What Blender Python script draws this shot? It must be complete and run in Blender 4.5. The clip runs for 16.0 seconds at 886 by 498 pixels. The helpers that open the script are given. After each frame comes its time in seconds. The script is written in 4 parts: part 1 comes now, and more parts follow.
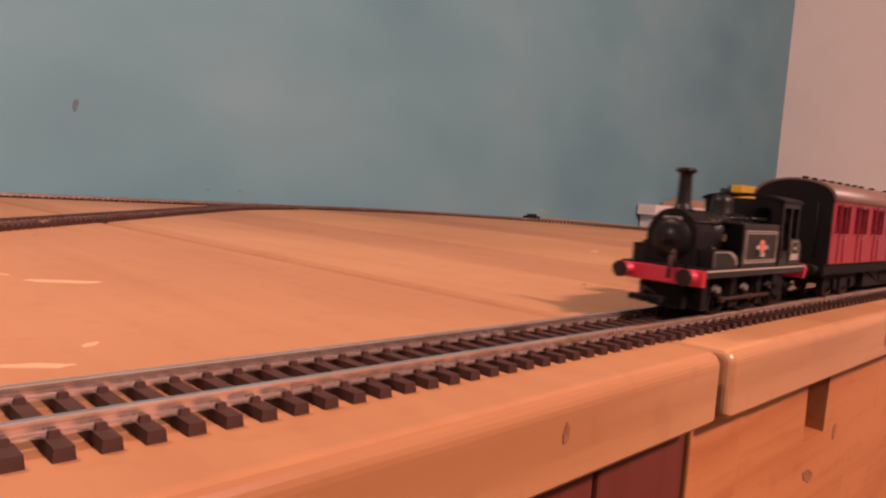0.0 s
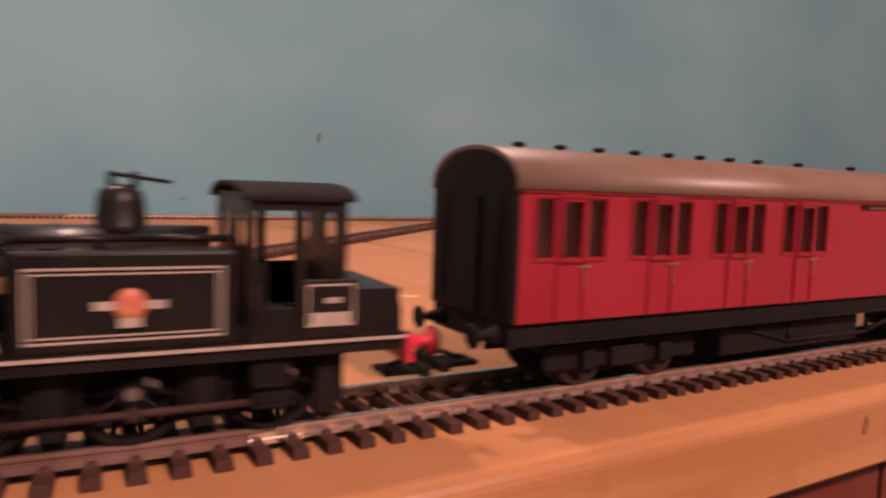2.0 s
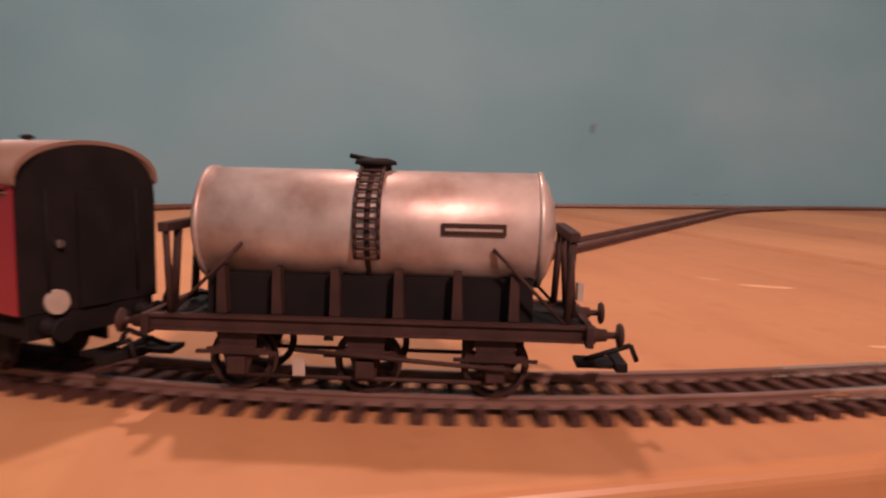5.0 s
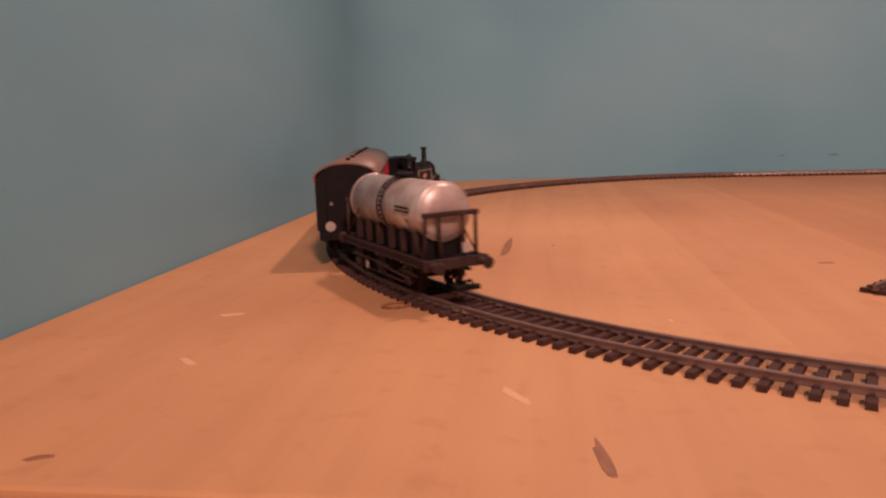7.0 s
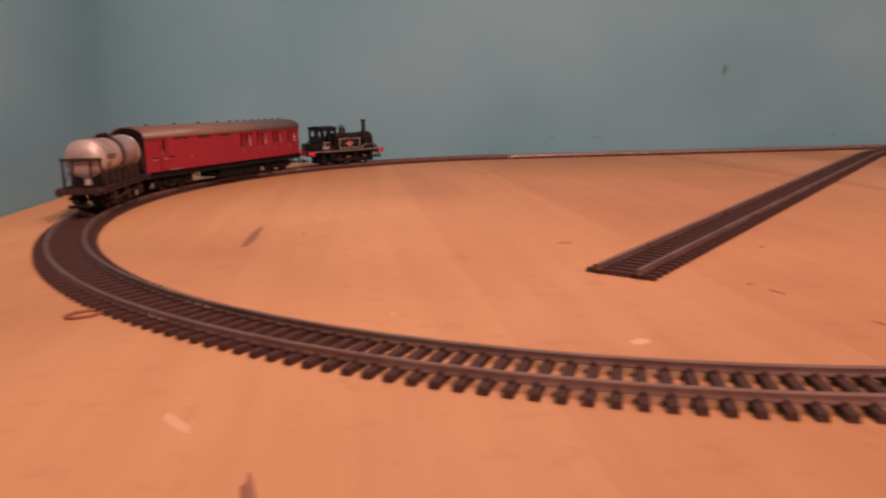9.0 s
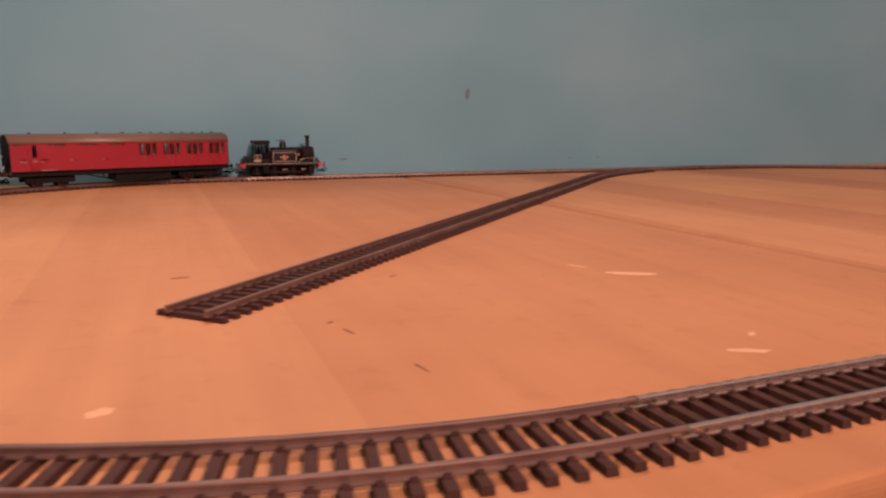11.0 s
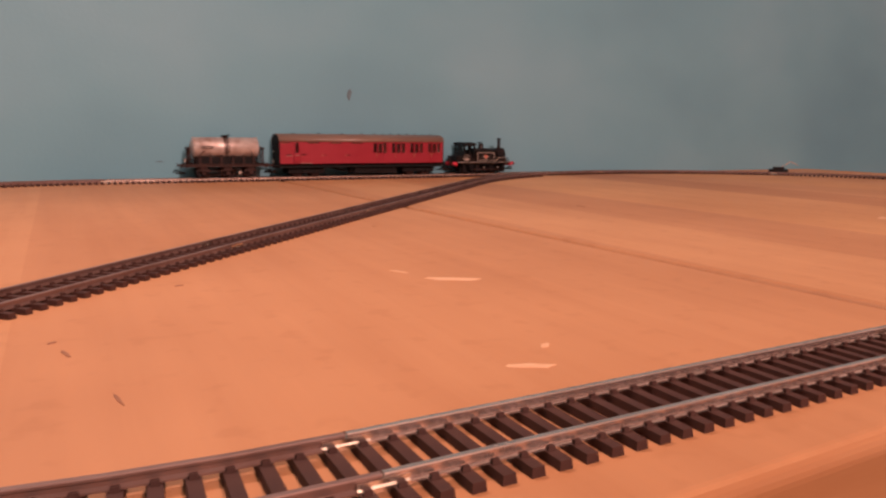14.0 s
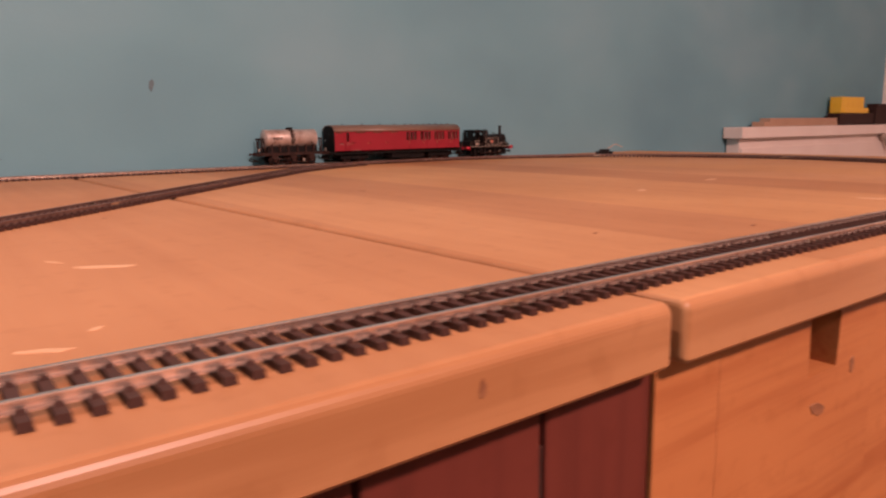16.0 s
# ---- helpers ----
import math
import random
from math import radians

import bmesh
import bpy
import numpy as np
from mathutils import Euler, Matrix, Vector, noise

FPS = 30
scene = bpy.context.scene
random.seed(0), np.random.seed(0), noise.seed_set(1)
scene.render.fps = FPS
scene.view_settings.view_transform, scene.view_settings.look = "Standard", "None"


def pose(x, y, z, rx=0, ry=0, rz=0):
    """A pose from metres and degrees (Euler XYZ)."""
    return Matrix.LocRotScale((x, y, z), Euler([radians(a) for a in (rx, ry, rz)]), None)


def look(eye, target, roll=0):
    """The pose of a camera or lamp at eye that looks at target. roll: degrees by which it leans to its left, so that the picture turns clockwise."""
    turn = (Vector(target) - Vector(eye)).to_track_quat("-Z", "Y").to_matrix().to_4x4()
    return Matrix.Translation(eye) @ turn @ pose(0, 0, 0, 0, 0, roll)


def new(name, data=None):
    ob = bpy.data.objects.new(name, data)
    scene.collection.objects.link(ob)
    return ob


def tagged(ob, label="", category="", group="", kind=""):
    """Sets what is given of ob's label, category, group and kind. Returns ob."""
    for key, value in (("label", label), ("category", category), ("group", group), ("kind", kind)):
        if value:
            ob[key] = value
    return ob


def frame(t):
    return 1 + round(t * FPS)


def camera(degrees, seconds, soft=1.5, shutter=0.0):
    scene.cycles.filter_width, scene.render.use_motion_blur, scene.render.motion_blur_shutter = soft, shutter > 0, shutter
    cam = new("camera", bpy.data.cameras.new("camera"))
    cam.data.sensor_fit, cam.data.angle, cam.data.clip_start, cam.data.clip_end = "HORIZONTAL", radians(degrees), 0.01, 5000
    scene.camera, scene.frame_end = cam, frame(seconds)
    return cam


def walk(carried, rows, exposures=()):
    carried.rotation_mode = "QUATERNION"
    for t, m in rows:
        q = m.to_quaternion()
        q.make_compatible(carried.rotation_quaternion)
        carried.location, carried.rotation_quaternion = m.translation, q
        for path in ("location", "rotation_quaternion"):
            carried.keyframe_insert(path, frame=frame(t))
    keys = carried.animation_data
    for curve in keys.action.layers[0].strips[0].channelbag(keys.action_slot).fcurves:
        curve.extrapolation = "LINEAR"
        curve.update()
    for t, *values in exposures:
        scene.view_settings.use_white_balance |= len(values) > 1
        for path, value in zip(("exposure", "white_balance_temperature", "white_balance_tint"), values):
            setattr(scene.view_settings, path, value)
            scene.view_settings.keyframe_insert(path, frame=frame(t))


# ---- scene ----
# camera: seconds, x, y, z, heading, pitch, roll
cam = camera(64.0, 16.0, soft=2.3, shutter=0.6)
PATH = [
    (0, -0.2000, -0.1111, 0.0392, -44.43, -4.68, -4.12),
    (0.5, -0.2039, -0.1096, 0.0380, -44.38, -4.22, -4.54),
    (1, -0.2297, -0.1117, 0.0437, -39.54, -4.95, -3.33),
    (1.5, -0.2445, -0.1165, 0.0455, -35.30, -4.90, -2.70),
    (2, -0.2580, -0.1245, 0.0466, -30.08, -4.95, -1.96),
    (2.5, -0.2764, -0.1269, 0.0475, -28.79, -4.94, -2.01),
    (3, -0.2825, -0.1240, 0.0455, -28.43, -5.25, -2.20),
    (3.5, -0.2880, -0.1235, 0.0450, -27.95, -5.40, -2.40),
    (4, -0.2918, -0.1215, 0.0442, -27.00, -5.30, -2.40),
    (6.5, -0.4433, -0.1642, 0.0718, 8.21, -9.28, 1.60),
    (7, -0.4576, -0.1622, 0.0746, 7.65, -10.11, 1.68),
    (7.5, -0.4593, -0.1560, 0.0766, 5.66, -10.51, 1.74),
    (8, -0.4535, -0.1509, 0.0764, 2.55, -10.89, 1.57),
    (8.5, -0.4442, -0.1415, 0.0741, -1.40, -11.62, 1.44),
    (9, -0.4226, -0.1343, 0.0713, -7.51, -11.77, 0.92),
    (9.5, -0.4065, -0.1407, 0.0727, -11.85, -10.63, -0.14),
    (10, -0.3762, -0.1340, 0.0713, -15.74, -10.55, -0.07),
    (12.5, -0.2851, -0.1083, 0.0636, -26.42, -9.25, -0.92),
    (13, -0.2814, -0.1120, 0.0632, -26.76, -9.60, -0.96),
    (13.5, -0.2763, -0.1125, 0.0626, -27.55, -9.56, -1.11),
    (14, -0.2660, -0.1078, 0.0603, -28.36, -9.38, -0.75),
    (14.5, -0.2635, -0.1075, 0.0603, -28.73, -9.58, -0.82),
    (15, -0.2504, -0.1159, 0.0582, -29.87, -9.55, -0.39),
    (15.5, -0.2101, -0.1339, 0.0501, -34.89, -9.74, -0.38),
    (16, -0.1816, -0.1497, 0.0516, -37.10, -9.77, 0.72),
]
walk(cam, [(t, pose(x, y, z, 90 + pitch, roll, yaw)) for t, x, y, z, yaw, pitch, roll in PATH],
     exposures=((0, 0.14), (1.5, 0.12), (2.5, 0.08), (4.0, 0.02), (6.3, -0.3), (9.5, -0.18), (12.5, -0.06), (16.0, 0.08)))

# ---- world and lamps ----
world = bpy.data.worlds.new("world")
scene.world = world
world.use_nodes = True
world.node_tree.nodes["Background"].inputs[0].default_value = (1.0, 0.8, 0.65, 1)
world.node_tree.nodes["Background"].inputs[1].default_value = 0.1


def area_lamp(name, eye, target, size, watts, colour):
    data = bpy.data.lights.new(name, "AREA")
    data.shape, data.size, data.energy, data.color = "DISK", size, watts, colour
    ob = new(name, data)
    ob.matrix_world = look(eye, target)
    return ob


area_lamp("ceiling_lamp", (0.08, -1.45, 1.30), (0.2, 0.3, 0.0), 0.20, 50, (1.0, 0.60, 0.53))
area_lamp("desk_lamp", (-0.34, 0.31, 0.54), (-0.27, 0.18, 0.0), 0.035, 2.5, (1.0, 0.64, 0.56))

# ---- materials ----
def mat(name, colour, rough=0.6, metal=0.0, spec=0.5):
    m = bpy.data.materials.new(name)
    m.use_nodes = True
    b = m.node_tree.nodes["Principled BSDF"]
    b.inputs["Base Color"].default_value = (*colour, 1)
    b.inputs["Roughness"].default_value = rough
    b.inputs["Metallic"].default_value = metal
    b.inputs["Specular IOR Level"].default_value = spec
    return m


def node(m, kind, **inputs):
    n = m.node_tree.nodes.new(kind)
    for key, value in inputs.items():
        n.inputs[key.replace("_", " ")].default_value = value
    return n


def link(m, a, b):
    m.node_tree.links.new(a, b)


def coords(m, scale, kind="Object"):
    tc = node(m, "ShaderNodeTexCoord")
    mp = node(m, "ShaderNodeMapping")
    mp.inputs["Scale"].default_value = scale
    link(m, tc.outputs[kind], mp.inputs["Vector"])
    return mp.outputs["Vector"]


def ramp(m, fac, stops):
    r = node(m, "ShaderNodeValToRGB")
    els = r.color_ramp.elements
    while len(els) < len(stops):
        els.new(0.5)
    for e, (p, c) in zip(els, stops):
        e.position, e.color = p, (*c, 1)
    link(m, fac, r.inputs["Fac"])
    return r.outputs["Color"]


def mix(m, fac, a, b, blend="MIX"):
    n = m.node_tree.nodes.new("ShaderNodeMix")
    n.data_type, n.blend_type = "RGBA", blend
    if isinstance(fac, float):
        n.inputs[0].default_value = fac
    else:
        link(m, fac, n.inputs[0])
    link(m, a, n.inputs[6])
    link(m, b, n.inputs[7])
    return n.outputs[2]


def noise_of(m, vec, scale, detail=4.0, rough=0.55, out="Fac"):
    n = node(m, "ShaderNodeTexNoise", Scale=scale, Detail=detail, Roughness=rough)
    link(m, vec, n.inputs["Vector"])
    return n.outputs[out]


def bump(m, height, strength, distance):
    n = node(m, "ShaderNodeBump", Strength=strength, Distance=distance)
    link(m, height, n.inputs["Height"])
    link(m, n.outputs["Normal"], m.node_tree.nodes["Principled BSDF"].inputs["Normal"])


def base(m):
    return m.node_tree.nodes["Principled BSDF"].inputs["Base Color"]


def speckled(name, a, b, scale, rough=0.6, metal=0.0, depth=0.0002, spec=0.5):
    """A plain surface with two tones in soft patches and a fine relief."""
    m = mat(name, a, rough, metal, spec)
    v = coords(m, (1, 1, 1))
    f = noise_of(m, v, scale)
    link(m, ramp(m, f, [(0.3, a), (0.72, b)]), base(m))
    bump(m, noise_of(m, v, scale * 6), 0.4, depth)
    r = node(m, "ShaderNodeMapRange")
    link(m, f, r.inputs[0])
    r.inputs[3].default_value, r.inputs[4].default_value = max(0.05, rough - 0.12), min(1, rough + 0.12)
    link(m, r.outputs[0], m.node_tree.nodes["Principled BSDF"].inputs["Roughness"])
    return m


def wood(name, light, dark, along="y", plank=0.11, rough=0.42, scale=1.0, spec=0.25):
    """Varnished softwood: staves of slightly different tone, long grain lines, cloudy stain."""
    m = mat(name, light, rough, 0.0, spec)
    long, across = (1.2, 22.0)
    s = {"x": (long, across, across), "y": (across, long, across), "z": (across, across, long)}[along]
    v = coords(m, tuple(k * scale for k in s))
    grain = noise_of(m, v, 3.0, 6.0, 0.6)
    mid = tuple((p + q) / 2 for p, q in zip(light, dark))
    col = ramp(m, grain, [(0.26, tuple(0.35 * p + 0.65 * q for p, q in zip(light, dark))), (0.38, mid), (0.52, light), (0.75, tuple(min(1, c * 1.06) for c in light))])
    vo = coords(m, (1, 1, 1))
    sep = node(m, "ShaderNodeSeparateXYZ")
    link(m, vo, sep.inputs[0])
    axis = {"x": 1, "y": 0, "z": 0}[along]
    q = node(m, "ShaderNodeMath")
    q.operation = "DIVIDE"
    q.inputs[1].default_value = plank
    link(m, sep.outputs[axis], q.inputs[0])
    fl = node(m, "ShaderNodeMath")
    fl.operation = "FLOOR"
    link(m, q.outputs[0], fl.inputs[0])
    wn = m.node_tree.nodes.new("ShaderNodeTexWhiteNoise")
    wn.noise_dimensions = "1D"
    link(m, fl.outputs[0], wn.inputs["W"])
    tone = ramp(m, wn.outputs["Value"], [(0.0, (0.81, 0.75, 0.73)), (0.5, (0.95, 0.95, 0.97)), (1.0, (1.0, 1.0, 0.92))])
    col = mix(m, 1.0, col, tone, "MULTIPLY")
    cloud = ramp(m, noise_of(m, vo, 5.0, 3.0), [(0.32, (0.78, 0.72, 0.68)), (0.66, (1.0, 1.0, 1.0))])
    col = mix(m, 0.8, col, cloud, "MULTIPLY")
    fleck = ramp(m, noise_of(m, vo, 90.0, 2.0), [(0.3, (0.86, 0.82, 0.78)), (0.42, (1, 1, 1))])
    col = mix(m, 0.5, col, fleck, "MULTIPLY")
    link(m, col, base(m))
    bump(m, grain, 0.15, 0.0004)
    return m


def mural():
    """Hand-painted sky: teal blue with soft grey-white cloud and darker blue patches."""
    m = mat("painted_sky", (0.2, 0.32, 0.38), 0.75, 0, 0.25)
    v = coords(m, (1.0, 1.0, 1.5))
    f = noise_of(m, v, 2.6, 2.5, 0.5)
    col = ramp(m, f, [(0.28, (0.135, 0.28, 0.34)), (0.47, (0.16, 0.325, 0.385)), (0.62, (0.19, 0.35, 0.41)), (0.78, (0.17, 0.34, 0.385))])
    g = noise_of(m, v, 6.0, 3.0)
    col = mix(m, 0.3, col, ramp(m, g, [(0.3, (0.86, 0.92, 0.93)), (0.6, (1, 1, 1))]), "MULTIPLY")
    link(m, col, base(m))
    bump(m, noise_of(m, coords(m, (1, 1, 1)), 260.0, 3.0), 0.25, 0.0006)
    return m


M_SKY = mural()
M_CREAM = speckled("cream_wall_paint", (0.84, 0.74, 0.68), (0.88, 0.79, 0.73), 6.0, 0.8, 0, 0.0006)
M_PLASTER = speckled("white_ceiling_paint", (0.75, 0.70, 0.64), (0.8, 0.76, 0.7), 4.0, 0.85)
M_TOP = wood("varnished_pine_top", (0.59, 0.30, 0.140), (0.54, 0.262, 0.118), "y", 0.094, 0.55, 1.0, 0.33)
M_EDGE = wood("varnished_pine_edge", (0.58, 0.29, 0.13), (0.42, 0.18, 0.07), "x", 0.5, 0.36, 1.0, 0.5)
M_CABINET = wood("knotty_pine_front", (0.60, 0.245, 0.09), (0.40, 0.12, 0.04), "x", 0.4, 0.5)
M_DOOR = wood("dark_stained_door", (0.17, 0.040, 0.028), (0.12, 0.028, 0.02), "z", 0.3, 0.55)
M_FLOOR = wood("brown_floor_boards", (0.26, 0.15, 0.09), (0.15, 0.08, 0.05), "x", 0.12, 0.5)
M_KNOT = speckled("dark_wood_knot", (0.20, 0.075, 0.035), (0.34, 0.145, 0.065), 220.0, 0.6)
# brown that paints the shaded groove between the two tops
M_JOINT_SHADE = wood("brown_joint_shade", (0.44, 0.19, 0.08), (0.36, 0.145, 0.06), "y", 0.5, 0.6, 1.0, 0.2)
M_SCUFF = speckled("pale_scuffed_varnish", (0.63, 0.35, 0.19), (0.67, 0.40, 0.23), 260.0, 0.6)
M_SMUDGE = speckled("grey_smudge", (0.08, 0.125, 0.145), (0.13, 0.19, 0.215), 260.0, 0.8)
M_RAIL = speckled("nickel_silver_rail", (0.80, 0.66, 0.59), (0.56, 0.43, 0.37), 60.0, 0.23, 0.85, 0.00005)
M_RAIL_DULL = speckled("dull_brown_rail", (0.30, 0.19, 0.16), (0.19, 0.11, 0.09), 60.0, 0.42, 0.6, 0.00005)
M_JOINER = speckled("bright_rail_joiner", (0.82, 0.76, 0.68), (0.7, 0.62, 0.54), 80.0, 0.25, 1.0, 0.00005)
M_SLEEPER = speckled("dark_brown_plastic_sleeper", (0.044, 0.018, 0.014), (0.066, 0.029, 0.022), 320.0, 0.68, 0, 0.0001, 0.25)
M_BLACK = speckled("satin_black_paint", (0.009, 0.007, 0.007), (0.017, 0.012, 0.011), 90.0, 0.36, 0, 0.00005, 0.22)
M_MATT = speckled("matt_black_plastic", (0.007, 0.006, 0.006), (0.014, 0.010, 0.010), 120.0, 0.7, 0, 0.00008, 0.15)
M_RED = speckled("maroon_coach_paint", (0.25, 0.0095, 0.022), (0.295, 0.013, 0.028), 40.0, 0.42, 0, 0.00004)
M_REDTRIM = speckled("maroon_moulding", (0.24, 0.009, 0.021), (0.285, 0.0125, 0.026), 60.0, 0.35)
M_BEAM = speckled("bright_red_buffer_beam", (0.62, 0.03, 0.06), (0.68, 0.045, 0.08), 90.0, 0.4)
M_ROOF = speckled("grey_brown_coach_roof", (0.16, 0.09, 0.064), (0.20, 0.115, 0.082), 50.0, 0.42, 0, 0.00006, 0.5)
M_TANK = speckled("weathered_silver_tank", (0.62, 0.51, 0.46), (0.27, 0.165, 0.13), 75.0, 0.42, 0.4, 0.00006)
M_RUST = speckled("rusty_brown_frame", (0.026, 0.012, 0.010), (0.055, 0.025, 0.020), 160.0, 0.7, 0, 0.00008, 0.25)
M_LINE = speckled("cream_lining", (0.36, 0.28, 0.23), (0.44, 0.36, 0.30), 200.0, 0.5)
M_CREST = speckled("crest_red", (0.42, 0.07, 0.04), (0.62, 0.22, 0.12), 300.0, 0.5)
M_BRASS = speckled("worn_brass", (0.55, 0.36, 0.2), (0.4, 0.26, 0.15), 120.0, 0.35, 0.8)
M_STEEL = speckled("bright_steel", (0.6, 0.57, 0.54), (0.48, 0.44, 0.42), 150.0, 0.3, 1.0)
M_WHITE = speckled("white_painted_board", (0.78, 0.66, 0.60), (0.83, 0.72, 0.66), 14.0, 0.5)
M_YELLOW = speckled("yellow_plastic", (0.78, 0.45, 0.03), (0.84, 0.52, 0.05), 60.0, 0.45)
M_GLASS = mat("clear_glazing", (0.85, 0.78, 0.75), 0.06)
M_GLASS.node_tree.nodes["Principled BSDF"].inputs["Transmission Weight"].default_value = 1.0
M_INSIDE = speckled("red_brown_partition", (0.68, 0.34, 0.28), (0.74, 0.40, 0.33), 120.0, 0.6)
M_TAN = speckled("brown_card", (0.40, 0.24, 0.16), (0.46, 0.29, 0.2), 30.0, 0.7)


# ---- mesh helpers ----
def box(bm, x0, x1, y0, y1, z0, z1, bevel=0.0):
    vs = [bm.verts.new((x, y, z)) for x in (x0, x1) for y in (y0, y1) for z in (z0, z1)]
    fs = [bm.faces.new([vs[i] for i in q]) for q in ((0, 1, 3, 2), (4, 6, 7, 5), (0, 4, 5, 1), (2, 3, 7, 6), (0, 2, 6, 4), (1, 5, 7, 3))]
    if bevel:
        es = list({e for f in fs for e in f.edges})
        bmesh.ops.bevel(bm, geom=es, offset=bevel, segments=2, affect="EDGES", profile=0.6)


def tube(bm, p0, p1, r0, r1=None, seg=16, smooth=True):
    """A closed cylinder or cone from p0 to p1."""
    p0, p1, r1 = Vector(p0), Vector(p1), r0 if r1 is None else r1
    q = (p1 - p0).to_track_quat("Z", "Y")
    rings = []
    for p, r in ((p0, r0), (p1, r1)):
        rings.append([bm.verts.new(p + q @ Vector((r * math.cos(a), r * math.sin(a), 0))) for a in (2 * math.pi * k / seg for k in range(seg))])
    for k in range(seg):
        f = bm.faces.new((rings[0][k], rings[0][(k + 1) % seg], rings[1][(k + 1) % seg], rings[1][k]))
        f.smooth = smooth
    bm.faces.new(rings[0][::-1])
    bm.faces.new(rings[1])


def lathe(bm, centre, axis, profile, seg=24):
    """Turns (radius, height) pairs round an axis through centre."""
    q, c = Vector(axis).to_track_quat("Z", "Y"), Vector(centre)
    rings = [[bm.verts.new(c + q @ Vector((r * math.cos(a), r * math.sin(a), h))) for a in (2 * math.pi * k / seg for k in range(seg))] for r, h in profile]
    for a, b in zip(rings, rings[1:]):
        for k in range(seg):
            bm.faces.new((a[k], a[(k + 1) % seg], b[(k + 1) % seg], b[k])).smooth = True
    bm.faces.new(rings[0][::-1])
    bm.faces.new(rings[-1])


def prism(bm, outline, x0, x1, smooth=False):
    """A (y, z) outline drawn out from x0 to x1."""
    a = [bm.verts.new((x0, y, z)) for y, z in outline]
    b = [bm.verts.new((x1, y, z)) for y, z in outline]
    n = len(outline)
    for k in range(n):
        f = bm.faces.new((a[k], a[(k + 1) % n], b[(k + 1) % n], b[k]))
        f.smooth = smooth
    bm.faces.new(a[::-1])
    bm.faces.new(b)


def sideprism(bm, outline, y0, y1):
    """An (x, z) outline drawn out from y0 to y1."""
    a = [bm.verts.new((x, y0, z)) for x, z in outline]
    b = [bm.verts.new((x, y1, z)) for x, z in outline]
    n = len(outline)
    for k in range(n):
        bm.faces.new((a[k], a[(k + 1) % n], b[(k + 1) % n], b[k]))
    bm.faces.new(a[::-1])
    bm.faces.new(b)


def mesh_of(name, bm, material):
    bmesh.ops.recalc_face_normals(bm, faces=bm.faces)
    me = bpy.data.meshes.new(name)
    bm.to_mesh(me)
    bm.free()
    me.materials.append(material)
    return me


def part(name, bm, material, parent=None, label="", at=None):
    ob = new(name, mesh_of(name, bm, material))
    if parent:
        ob.parent = parent
    if at is not None:
        ob.matrix_basis = at
    if label:
        tagged(ob, label)
    return ob


def share(name, me, parent, at, label=""):
    ob = new(name, me)
    ob.parent = parent
    ob.matrix_basis = at
    if label:
        tagged(ob, label)
    return ob


def each(name, rows, material, parent, label="", bevel=0.0):
    """One part for every box of the list."""
    for r in rows:
        part(name, boxes(r, bevel=bevel), material, parent, label)


def panel(xs, zs, y, thick, opening):
    """An upright sheet in the plane y with openings where opening(x, z) holds at a cell's middle."""
    bm = B()
    grid = {}
    def v(i, k):
        if (i, k) not in grid:
            grid[i, k] = bm.verts.new((xs[i], y, zs[k]))
        return grid[i, k]
    faces = []
    for i in range(len(xs) - 1):
        for k in range(len(zs) - 1):
            if not opening((xs[i] + xs[i + 1]) / 2, (zs[k] + zs[k + 1]) / 2):
                faces.append(bm.faces.new((v(i, k), v(i + 1, k), v(i + 1, k + 1), v(i, k + 1))))
    back = {p: bm.verts.new(q.co + Vector((0, thick, 0))) for p, q in grid.items()}
    edges = [e for e in bm.edges if len(e.link_faces) == 1]
    twin = {q: back[p] for p, q in grid.items()}
    for e in edges:
        a, b = e.verts
        bm.faces.new((a, b, twin[b], twin[a]))
    for f in faces:
        bm.faces.new([twin[q] for q in reversed(f.verts)])
    return bm


def B():
    return bmesh.new()


def boxes(*rows, bevel=0.0):
    bm = B()
    for r in rows:
        box(bm, *r, bevel=bevel)
    return bm


# ---- room ----
YE, YW, XL, XR = -0.0290, 0.763, -0.6585, 2.12
THICK = 0.0205
ZF, ZC, YN = -0.74, 1.65, -2.3


COVE = 0.17


